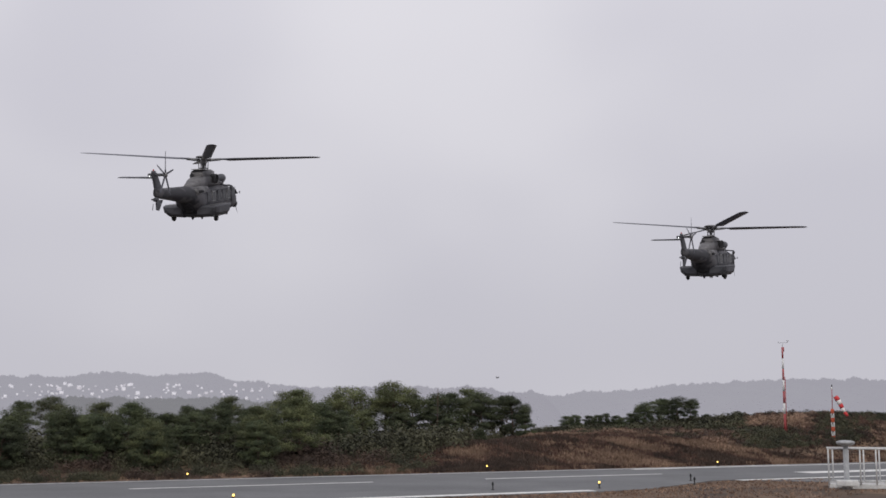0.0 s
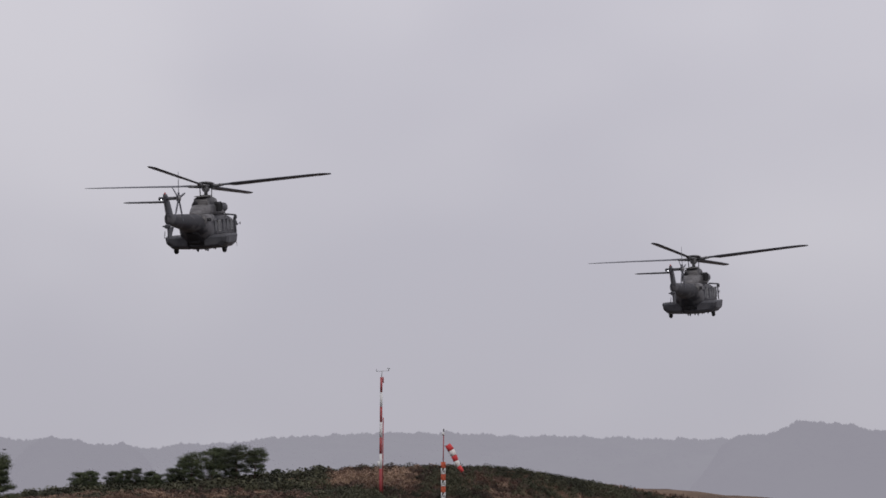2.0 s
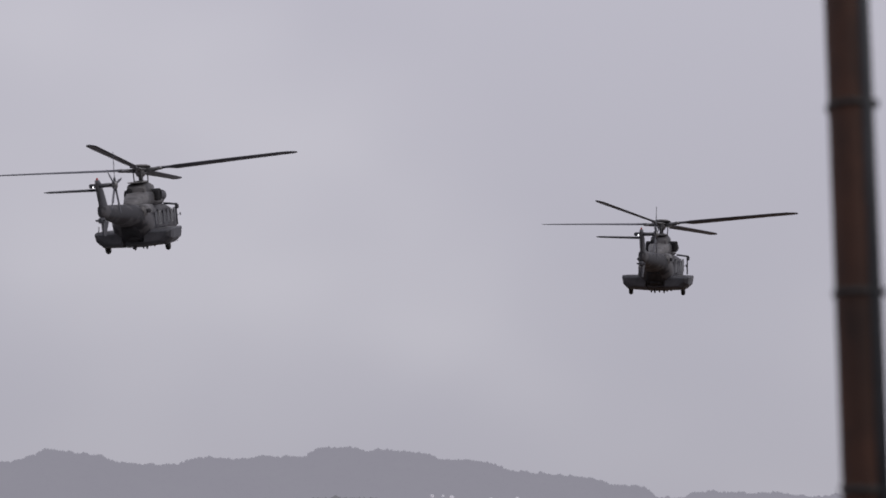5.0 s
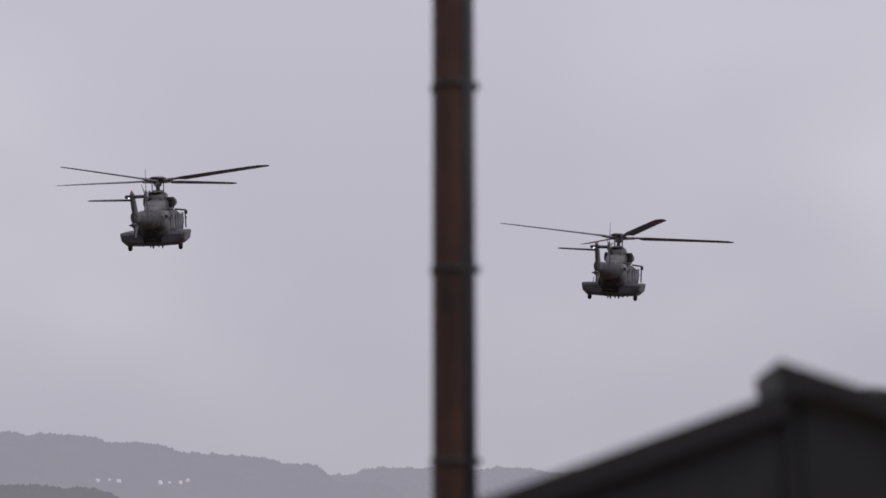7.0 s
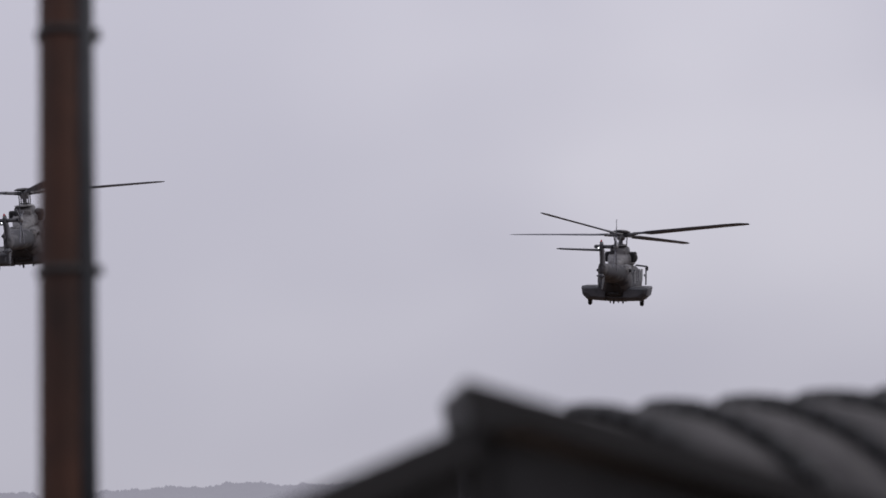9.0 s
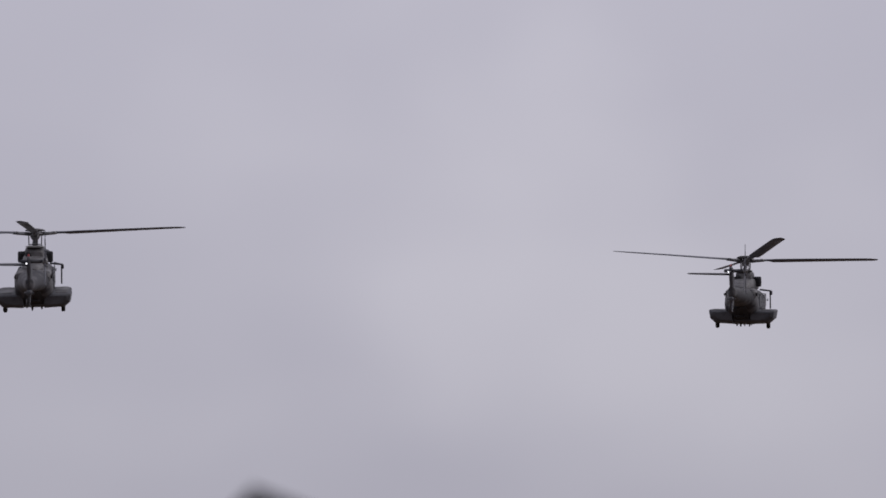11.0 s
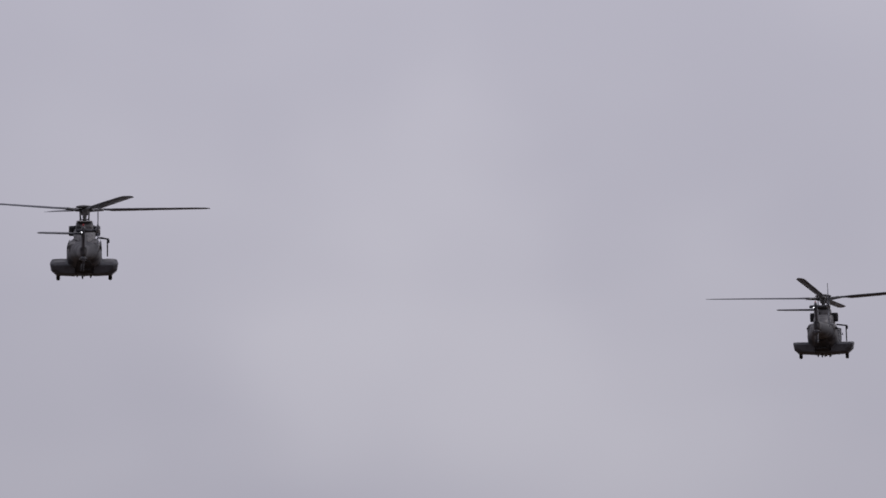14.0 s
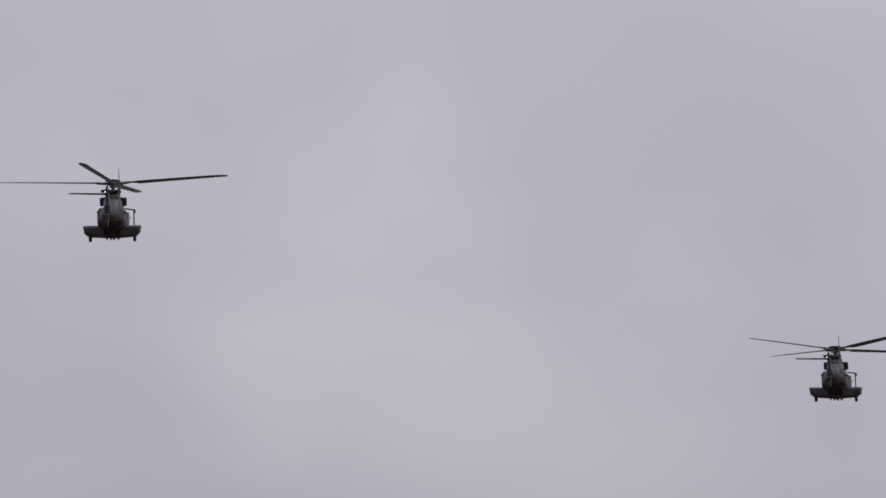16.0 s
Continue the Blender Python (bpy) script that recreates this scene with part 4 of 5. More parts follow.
def shed():
    hut = empty("shed", pose(17.442, 62.384, 0, 0, 0, -60))
    peak = 5.08
    tl, tr, wide = math.tan(radians(19.5)), math.tan(radians(20.0)), 4.2

    def prism(bm, outline, y0, y1):
        a = [bm.verts.new((p[0], y0, p[1])) for p in outline]
        b = [bm.verts.new((p[0], y1, p[1])) for p in outline]
        bm.faces.new(a)
        bm.faces.new(b[::-1])
        for i in range(len(a)):
            bm.faces.new((a[i], b[i], b[(i + 1) % len(a)], a[(i + 1) % len(a)]))
    for x0, x1 in ((-3.9, -2.6), (-2.59, -1.3), (-1.29, -0.02), (-0.01, 0.07), (0.08, 1.3), (1.31, 2.6), (2.61, 3.9)):
        bm = bmesh.new()
        def roof_z(x):
            return peak - 0.2 + x * tl if x < 0 else peak - 0.14 - x * tr
        mid = [(0, roof_z(0))] if x0 < 0 < x1 else []
        prism(bm, [(x0, -0.1), (x1, -0.1), (x1, roof_z(x1))] + mid + [(x0, roof_z(x0))], 0.1 if x1 - x0 > 0.5 else 0.07, 0.2)
        part("wall_panel", bm, CLADDING if x1 - x0 > 0.5 else FLASHING, hut, "dark grey wall panel" if x1 - x0 > 0.5 else "dark joint strip")
    bm = bmesh.new()
    prism(bm, [(-wide, peak - 0.115 - wide * tl), (0.02, peak - 0.115), (0.02, peak - 0.25), (-wide, peak - 0.25 - wide * tl)], -0.02, 1.0)
    bmesh.ops.bevel(bm, geom=bm.edges[:], offset=0.012, segments=2, affect="EDGES")
    part("roof_slope", bm, FLASHING, hut, "dark metal roof edge")
    bm = bmesh.new()
    prism(bm, [(-0.03, peak + 0.02), (wide, peak + 0.02 - wide * tr), (wide, peak - 0.08 - wide * tr), (0.16, peak - 0.08 - 0.16 * tr), (-0.01, peak - 0.17)], -0.04, 1.0)
    bmesh.ops.bevel(bm, geom=bm.edges[:], offset=0.012, segments=2, affect="EDGES")
    part("roof_slope", bm, FLASHING, hut, "dark metal roof edge overlapping the ridge")
    bm = bmesh.new()
    for sx in (-3.9, 3.9):
        box(bm, sx, 0.55, 1.5, 0.1, 0.7, 3.2)
    part("side_wall", bm, CLADDING, hut)
    tagged(hut, "dark grey shed with a shallow gabled roof", "shed")

    vault = empty("vaulted_store", pose(17.442, 62.384, 0, 0, 0, -60) @ pose(0, 2.35, 0, 0, 0, -7))
    x0, x1, r, crown = 0.56, 9.5, 1.25, 5.08
    zc = crown - r
    bm = bmesh.new()
    n = 26
    rows = []
    step = 0.045
    for k in range(int((x1 - x0) / step) + 1):
        x = x0 + k * step
        wave = 0.02 * math.cos(2 * math.pi * (x - x0) / 0.4)
        rows.append([bm.verts.new((x + 0.8 * max(0.0, math.cos(math.pi * i / n)), -(r + wave) * math.cos(math.pi * i / n), zc - 0.012 * (x - x0) + (r + wave) * math.sin(math.pi * i / n))) for i in range(n + 1)])
    for j in range(len(rows) - 1):
        for i in range(n):
            bm.faces.new((rows[j][i], rows[j + 1][i], rows[j + 1][i + 1], rows[j][i + 1])).smooth = True
    roof = part("vaulted_roof", bm, SHEET_ROOF, vault, "dark corrugated sheet bent into a vault")
    k = 0
    x = x0 + 0.2
    while x < x1 - 0.3:
        bm = bmesh.new()
        last = None
        for i in range(n + 1):
            a = math.pi * i / n
            p = Vector((x + 0.8 * max(0.0, math.cos(a)), -(r + 0.01) * math.cos(a), zc - 0.012 * (x - x0) + (r + 0.01) * math.sin(a)))
            if last is not None:
                tube(bm, last, p, 0.05, n=8)
            last = p
        part("roof_rib", bm, CLAMP, vault, "dark rib over the vault")
        x += 0.4
    bm = bmesh.new()
    box(bm, (x0 + x1) / 2 + 0.8, -r + 0.06, zc / 2 - 0.02, x1 - x0, 0.1, zc)
    box(bm, (x0 + x1) / 2, r - 0.06, zc / 2 - 0.02, x1 - x0, 0.1, zc)
    part("wall", bm, CLADDING, vault)
    tagged(vault, "store with a dark ribbed corrugated vaulted roof", "store")


flue_pipe()
shed()


# ---- helicopters; the origin is the rotor hub, y points forward ----
SHAFT, CONE = radians(6), 0.045


def rotor_blade(parent, turn):
    bm = bmesh.new()
    secs = []
    for r, c, th in ((0.95, 0.2, 0.09), (1.4, 0.28, 0.08), (1.75, 0.58, 0.07), (2.4, 0.6, 0.07), (4.5, 0.6, 0.06), (6.6, 0.6, 0.05), (7.3, 0.58, 0.04), (7.62, 0.46, 0.03), (7.8, 0.25, 0.02)):
        sweep = -max(0, r - 7.2) * 0.25
        twist = radians(8 * r / 7.8 - 14)
        pts = []
        for u, w in ((0.3, 0.0), (0.24, 0.5), (0.0, 0.9), (-0.4, 0.45), (-0.7, 0.0), (-0.4, -0.35), (0.0, -0.55), (0.24, -0.4)):
            yy, zz = -u * c - sweep, w * th
            pts.append(bm.verts.new((r, yy * math.cos(twist) - zz * math.sin(twist), yy * math.sin(twist) + zz * math.cos(twist) + r * math.tan(CONE) - 0.03 * (r / 7.8) ** 2)))
        secs.append(pts)
    for k in range(len(secs) - 1):
        for i in range(8):
            bm.faces.new((secs[k][i], secs[k][(i + 1) % 8], secs[k + 1][(i + 1) % 8], secs[k + 1][i])).smooth = True
    bm.faces.new(secs[0][::-1])
    bm.faces.new(secs[-1])
    b = part("rotor_blade", bm, BLADE, parent, "dark grey rotor blade")
    b.matrix_basis = pose(0, 0, 0, 0, 0, turn)
    return b


def helicopter(label, seed):
    heli = empty("helicopter")
    # fuselage and tail boom
    bm = bmesh.new()
    loft(bm, [(5.35, 0.12, -2.85, -3.05, 2), (5.2, 0.4, -2.66, -3.24, 2.2), (4.85, 0.62, -2.45, -3.36), (4.4, 0.78, -2.22, -3.44), (3.8, 0.88, -1.95, -3.5), (3.2, 0.93, -1.78, -3.52), (2.5, 0.95, -1.7, -3.52, 2.8), (1.0, 0.95, -1.66, -3.52, 2.8),
              (-1.2, 0.95, -1.66, -3.52, 2.7), (-2.5, 0.94, -1.64, -3.5, 2.6), (-2.95, 0.92, -1.62, -3.36, 2.5), (-3.3, 0.86, -1.6, -3.02, 2.4), (-3.7, 0.77, -1.59, -2.72, 2.3), (-4.3, 0.66, -1.57, -2.58, 2.25), (-5.4, 0.52, -1.55, -2.44, 2.2), (-6.4, 0.4, -1.53, -2.32, 2.2), (-7.6, 0.3, -1.5, -2.18, 2.2), (-8.5, 0.2, -1.48, -2.04), (-8.85, 0.12, -1.5, -1.98)], 28)
    part("fuselage", bm, PAINT, heli, "dark camouflaged fuselage and tail boom", True)
    # rear ramp under the boom, coloured dark for soot and shade, with its hatch
    bm = bmesh.new()
    ramp = [(-2.6, 0.62, -3.48), (-2.95, 0.6, -3.37), (-3.3, 0.54, -3.04), (-3.7, 0.46, -2.74), (-4.15, 0.36, -2.62)]
    rows = [[bm.verts.new((x * w, y, z - 0.03 + 0.1 * abs(x) ** 3 + up)) for x, up in ((-1, 0.14), (-0.7, 0), (0, 0), (0.7, 0), (1, 0.14))] for y, w, z in ramp]
    for k in range(len(rows) - 1):
        for i in range(4):
            bm.faces.new((rows[k][i], rows[k][i + 1], rows[k + 1][i + 1], rows[k + 1][i])).smooth = True
    bmesh.ops.solidify(bm, geom=bm.faces[:], thickness=0.05)
    part("rear_ramp", bm, DARK_PAINT, heli, "dark ramp under the tail boom, soot and shade in its colour")
    bm = bmesh.new()
    lathe(bm, [(0.02, -0.03), (0.26, -0.02), (0.26, 0.02), (0.02, 0.03)], 16, "z")
    hatch = part("ramp_hatch", bm, BLACK, heli, "black oval hatch")
    hatch.matrix_basis = pose(0, -3.12, -3.24, -42) @ Matrix.Diagonal((1.2, 0.55, 1, 1))
    # belly fairing
    bm = bmesh.new()
    loft(bm, [(2.8, 0.5, -3.4, -3.54, 3), (1.9, 0.75, -3.3, -3.68, 3), (-1.8, 0.85, -3.3, -3.7, 3), (-2.9, 0.55, -3.2, -3.45, 3)], 16)
    part("belly_fairing", bm, DARK_PAINT, heli, "dark belly")
    # gearbox and engine cowling
    bm = bmesh.new()
    loft(bm, [(2.75, 0.42, -1.4, -1.8), (2.3, 0.6, -1.22, -1.8), (1.5, 0.66, -1.12, -1.8), (0.9, 0.66, -1.06, -1.8), (0.2, 0.64, -1.0, -1.8), (-1.2, 0.6, -1.0, -1.8), (-2.0, 0.5, -1.14, -1.8), (-2.8, 0.36, -1.4, -1.8), (-3.5, 0.18, -1.55, -1.8)], 20, 3.0)
    part("engine_cowling", bm, COWL, heli, "grey-green engine cowling")
    bm = bmesh.new()
    loft(bm, [(1.15, 0.32, -0.9, -1.3), (0.85, 0.44, -0.72, -1.3), (0.2, 0.48, -0.64, -1.3), (-0.8, 0.48, -0.62, -1.3), (-1.25, 0.46, -0.66, -1.3), (-1.5, 0.4, -0.86, -1.3)], 20, 5.0)
    part("mast_fairing", bm, COWL, heli, "pale worn gearbox fairing")
    bm = bmesh.new()
    loft(bm, [(0.6, 0.34, -0.66, -0.7, 3), (-0.6, 0.44, -0.6, -0.65, 3), (-1.15, 0.46, -0.56, -0.63, 3), (-1.5, 0.34, -0.56, -0.62, 3)], 16)
    part("fairing_lid", bm, LIGHT_PATCH, heli, "pale grey fairing lid")
    for s in (-1, 1):
        bm = bmesh.new()
        lathe(bm, [(0.14, 0.95), (0.24, 1.1), (0.29, 1.8), (0.29, 2.3), (0.22, 2.42)], 18, "y", (s * 0.46, 0, -1.3))
        part("engine_intake", bm, DARK_PAINT, heli, "rounded dark engine intake")
        bm = bmesh.new()
        lathe(bm, [(0.24, 0.3), (0.3, 0.45), (0.3, 0.84), (0.25, 0.88), (0.21, 0.72)], 18, "x", (0, 0, 0))
        box(bm, 0.72, -0.16, -0.02, 0.22, 0.4, 0.5, bevel=0.06)
        ex = part("exhaust", bm, BLACK, heli, "sooty black exhaust")
        ex.matrix_basis = Matrix.Translation((0, 0.1, -1.24)) @ (Matrix.Identity(4) if s > 0 else Matrix.Diagonal((-1, 1, 1, 1)))
        bm = bmesh.new()
        loft(bm, [(-1.4, 0.2, -1.66, -2.1), (-2.2, 0.3, -1.62, -2.3), (-3.3, 0.3, -1.66, -2.3), (-3.75, 0.25, -1.72, -2.24)], 16, 3.0, x0=s * 0.56)
        shoulder = part("shoulder_fairing", bm, COWL, heli, "pale shoulder behind the engine", True)
        bm = bmesh.new()
        lathe(bm, [(0.03, -0.05), (0.2, -0.04), (0.2, 0.03), (0.03, 0.04)], 16, "y")
        vent = part("rear_vent", bm, BLACK, shoulder, "dark oval vent")
        vent.matrix_basis = pose(s * 0.56, -3.76, -1.98) @ Matrix.Diagonal((1, 1, 0.6, 1))
        # sponson with main wheel
        bm = bmesh.new()
        secs = []
        for y, w, top, low, deep in ((1.0, 1.15, -2.95, -3.15, -3.3), (0.5, 1.6, -2.86, -3.22, -3.46), (-0.3, 1.84, -2.82, -3.26, -3.52), (-2.5, 1.86, -2.8, -3.26, -3.52), (-2.95, 1.8, -2.84, -3.2, -3.42), (-3.1, 1.6, -2.92, -3.1, -3.3)):
            top, low, deep = top - 0.06, low - 0.07, deep - 0.08
            secs.append([bm.verts.new((s * a, y, b)) for a, b in ((0.5, top + 0.02), (w - 0.05, top + 0.03), (w, top - 0.03), (w - 0.07, low), (w - 0.36, deep + 0.0), (0.5, deep - 0.05))])
        for k in range(len(secs) - 1):
            for i in range(6):
                bm.faces.new((secs[k][i], secs[k][(i + 1) % 6], secs[k + 1][(i + 1) % 6], secs[k + 1][i]))
        bm.faces.new(secs[0][::-1])
        bm.faces.new(secs[-1])
        bmesh.ops.bevel(bm, geom=bm.edges[:], offset=0.02, segments=1, affect="EDGES")
        sponson = part("sponson", bm, DARK_PAINT, heli, "dark boxy side sponson")
        bm = bmesh.new()
        loft(bm, [(0.4, 0.3, -2.88, -2.94, 4), (-0.3, 0.4, -2.845, -2.91, 4), (-2.5, 0.42, -2.83, -2.9, 4), (-2.85, 0.38, -2.86, -2.94, 4)], 12, x0=s * 1.38)
        part("sponson_top", bm, COWL, sponson, "paler upper face")
        bm = bmesh.new()
        tube(bm, (s * 1.42, -2.05, -3.4), (s * 1.42, -2.05, -3.66), 0.06, n=8)
        leg = part("wheel_leg", bm, HUB_METAL, heli)
        bm = bmesh.new()
        lathe(bm, [(0.1, -0.1), (0.2, -0.1), (0.25, -0.05), (0.25, 0.05), (0.2, 0.1), (0.1, 0.1)], 18, "x", (s * 1.42, -2.05, -3.66))
        part("tyre", bm, RUBBER, leg, "black tyre")
        # cabin windows and door
        for k, (y, w, z, h) in enumerate(((3.35, 0.62, -2.35, 0.62), (2.2, 0.5, -2.35, 0.55), (1.2, 0.5, -2.35, 0.55), (0.2, 0.5, -2.35, 0.55), (-0.9, 0.5, -2.35, 0.55), (-1.9, 0.4, -2.35, 0.5))):
            bm = bmesh.new()
            xx = s * (0.94 if k else 0.9)
            box(bm, xx, y, z, 0.03, w, h, bevel=0.012)
            part("cabin_window", bm, GLASS, heli, "dark cabin window")
            bm = bmesh.new()
            for dy, dz, sy, sz in ((0, h / 2 + .03, w + .12, .05), (0, -h / 2 - .03, w + .12, .05), (w / 2 + .03, 0, .05, h), (-w / 2 - .03, 0, .05, h)):
                box(bm, xx, y + dy, z + dz, 0.035, sy, sz)
            part("window_frame", bm, LIGHT_PATCH if k in (1, 4) else DARK_PAINT, heli, "pale window surround" if k in (1, 4) else "dark window surround")
        bm = bmesh.new()
        box(bm, s * 0.9, 0.4, -1.98, 0.05, 3.4, 0.06)
        box(bm, s * 0.95, 0.4, -2.76, 0.05, 3.4, 0.05)
        part("door_rail", bm, DARK_PAINT, heli, "sliding door rail")
        bm = bmesh.new()
        box(bm, s * 0.47, 4.42, -2.42, 0.6, 0.5, 0.06, bevel=0.02)
        w = part("windscreen", bm, GLASS, heli, "dark windscreen pane")
        w.matrix_basis = Matrix.Translation((s * 0.05, 4.42, -2.3)) @ Matrix.Rotation(radians(-38), 4, "X") @ Matrix.Translation((0, -4.42, 2.38))
        # flank air scoop
        bm = bmesh.new()
        loft(bm, [(-2.5, 0.05, -1.9, -2.0), (-2.8, 0.12, -1.84, -2.06), (-3.5, 0.12, -1.86, -2.04)], 10, x0=s * 0.8)
        part("side_scoop", bm, BLACK, heli, "dark side vent")
    bm = bmesh.new()
    lathe(bm, [(0.02, -0.06), (0.15, -0.05), (0.15, 0.02), (0.1, 0.03)], 14, "y")
    port = part("gearbox_port", bm, BLACK, heli, "round black cooling port")
    port.matrix_basis = pose(-0.3, -1.5, -1.0, 0, 0, -18)
    # hoist arm on the right side
    bm = bmesh.new()
    tube(bm, (0.7, 1.5, -1.72), (1.36, 1.6, -1.8), 0.05, n=8)
    tube(bm, (0.9, 2.3, -1.75), (1.36, 1.6, -1.8), 0.035, n=8)
    tube(bm, (1.3, 1.6, -1.83), (1.3, 1.6, -2.85), 0.04, n=8)
    box(bm, 1.34, 1.6, -1.92, 0.16, 0.3, 0.22, bevel=0.03)
    part("rescue_hoist", bm, DARK_PAINT, heli, "dark hoist arm over the door")
    # nose gear, radome, sensors and belly aerials
    bm = bmesh.new()
    tube(bm, (0, 4.1, -3.35), (0, 4.05, -3.7), 0.05, n=8)
    nose = part("nose_leg", bm, HUB_METAL, heli)
    for s in (-0.14, 0.14):
        bm = bmesh.new()
        lathe(bm, [(0.06, -0.06), (0.17, -0.05), (0.19, 0), (0.17, 0.05), (0.06, 0.06)], 16, "x", (s, 4.05, -3.72))
        part("tyre", bm, RUBBER, nose, "black tyre")
    bm = bmesh.new()
    lathe(bm, [(0.05, -0.26), (0.18, -0.2), (0.26, 0), (0.2, 0.18), (0.05, 0.26)], 16, "z", (0.35, 5.1, -3.2))
    part("sensor_ball", bm, BLACK, heli, "dark sensor turret")
    bm = bmesh.new()
    tube(bm, (0.5, 4.9, -3.25), (0.62, 5.05, -3.85), 0.025, 0.01, n=6)
    part("whip_aerial", bm, DARK_PAINT, heli)
    for y, x in ((1.2, 0), (0.4, 0.3), (2.6, -0.3), (-0.8, 0), (-1.7, 0.35), (-2.2, -0.1), (-1.2, -0.4), (3.2, 0.2)):
        bm = bmesh.new()
        loft(bm, [(y + 0.18, 0.03, -3.5, -3.78, 2), (y, 0.06, -3.45, -3.84, 2), (y - 0.18, 0.03, -3.5, -3.74, 2)], 8, x0=x)
        part("blade_aerial", bm, DARK_PAINT, heli)
    for s in (-1, 1):
        bm = bmesh.new()
        tube(bm, (s * 0.5, 4.6, -2.5), (s * 0.92, 4.65, -2.38), 0.015, n=5)
        box(bm, s * 0.95, 4.66, -2.38, 0.05, 0.05, 0.16)
        part("mirror_arm", bm, DARK_PAINT, heli)
    # fin, stabiliser, ventral fin
    bm = bmesh.new()
    secs = []
    for z, yc, ch, th in ((-2.05, -8.1, 1.4, 0.14), (-1.5, -8.35, 1.2, 0.14), (-0.9, -8.7, 0.95, 0.13), (-0.55, -8.92, 0.8, 0.1), (-0.42, -8.98, 0.6, 0.07)):
        secs.append([bm.verts.new((a * th, yc + b * ch, z)) for a, b in ((0, .5), (.8, .32), (1, .1), (.7, -.25), (.15, -.5), (-.15, -.5), (-.7, -.25), (-1, .1), (-.8, .32))])
    for k in range(len(secs) - 1):
        for i in range(9):
            bm.faces.new((secs[k][i], secs[k][(i + 1) % 9], secs[k + 1][(i + 1) % 9], secs[k + 1][i])).smooth = True
    bm.faces.new(secs[0][::-1])
    bm.faces.new(secs[-1])
    part("tail_fin", bm, DARK_PAINT, heli, "swept tail fin")
    bm = bmesh.new()
    vs = [bm.verts.new(p) for p in ((-0.05, -7.7, -2.2), (-0.05, -8.7, -2.15), (-0.03, -8.75, -2.75), (-0.03, -8.35, -2.82), (0.05, -7.7, -2.2), (0.05, -8.7, -2.15), (0.03, -8.75, -2.75), (0.03, -8.35, -2.82))]
    for f in ((0, 1, 2, 3), (7, 6, 5, 4), (0, 4, 5, 1), (1, 5, 6, 2), (2, 6, 7, 3), (3, 7, 4, 0)):
        bm.faces.new([vs[i] for i in f])
    part("ventral_fin", bm, DARK_PAINT, heli, "small fin under the tail")
    bm = bmesh.new()
    loft(bm, [(-8.5, 0.1, -2.0, -2.2), (-8.85, 0.14, -2.0, -2.26), (-9.1, 0.08, -2.06, -2.2)], 12)
    box(bm, 0, -8.95, -2.12, 0.42, 0.12, 0.08, bevel=0.02)
    tube(bm, (-0.1, -8.95, -2.38), (-0.12, -9.05, -2.75), 0.02, n=5)
    part("tail_bumper", bm, DARK_PAINT, heli, "dark tail housing")
    bm = bmesh.new()
    secs = []
    for x, ch, th in ((-0.05, 0.85, 0.06), (-1.2, 0.78, 0.055), (-2.1, 0.7, 0.045), (-2.25, 0.5, 0.025)):
        secs.append([bm.verts.new((x, -8.75 + b * ch, -0.84 + a * th - 0.02 * x)) for a, b in ((0, .5), (1, .2), (.7, -.2), (0, -.5), (-.7, -.2), (-1, .2))])
    for k in range(len(secs) - 1):
        for i in range(6):
            bm.faces.new((secs[k][i], secs[k][(i + 1) % 6], secs[k + 1][(i + 1) % 6], secs[k + 1][i])).smooth = True
    bm.faces.new(secs[0][::-1])
    bm.faces.new(secs[-1])
    part("stabiliser", bm, DARK_PAINT, heli, "dark one-sided tail stabiliser")
    # lights
    bm = bmesh.new()
    lathe(bm, [(0.05, -0.43), (0.05, -0.4), (0.035, -0.34), (0.01, -0.32)], 10, "z", (0, -8.95, 0))
    part("beacon", bm, RED_LIGHT, heli, "glowing red beacon")
    bm = bmesh.new()
    lathe(bm, [(0.012, -0.04), (0.04, 0), (0.012, 0.04)], 8, "z", (-0.08, -9.42, -0.72))
    part("tail_light", bm, WHITE_LIGHT, heli, "white tail lamp")
    bm = bmesh.new()
    tube(bm, (-0.3, -8.95, -0.66), (0.62, -8.95, -0.66), 0.1, 0.09, n=10)
    tube(bm, (-0.35, -8.95, -0.66), (-0.3, -8.95, -0.66), 0.06, 0.1, n=10)
    part("tail_gearbox", bm, DARK_PAINT, heli)
    # main rotor
    bm = bmesh.new()
    lathe(bm, [(0.11, -0.75), (0.11, -0.34), (0.2, -0.28), (0.26, -0.12), (0.22, 0.0), (0.12, 0.1)], 20)
    for k in range(4):
        a = math.pi / 2 * k
        c, s = math.cos(a), math.sin(a)
        tube(bm, (0.2 * c, 0.2 * s, -0.02), (1.1 * c, 1.1 * s, 0.04), 0.11, 0.08, 10)
        tube(bm, (0.85 * c - 0.15 * s, 0.85 * s + 0.15 * c, 0.0), (0.45 * c - 0.4 * s, 0.45 * s + 0.4 * c, -0.03), 0.05, n=8)
        lathe(bm, [(0.02, -0.05), (0.12, -0.04), (0.12, 0.08), (0.02, 0.1)], 10, "z", (0.95 * c, 0.95 * s, 0.03))
        tube(bm, (0.32 * c - 0.14 * s, 0.32 * s + 0.14 * c, -0.04), (0.3 * c - 0.14 * s, 0.3 * s + 0.14 * c, -0.62), 0.03, n=6)
    lathe(bm, [(0.05, -0.6), (0.3, -0.58), (0.3, -0.54), (0.05, -0.52)], 18)
    rotor = part("main_rotor", bm, HUB_METAL, heli, "dark steel rotor head")
    bm = bmesh.new()
    lathe(bm, [(0.1, 0.08), (0.5, 0.14), (0.52, 0.18), (0.36, 0.25), (0.06, 0.28)], 22)
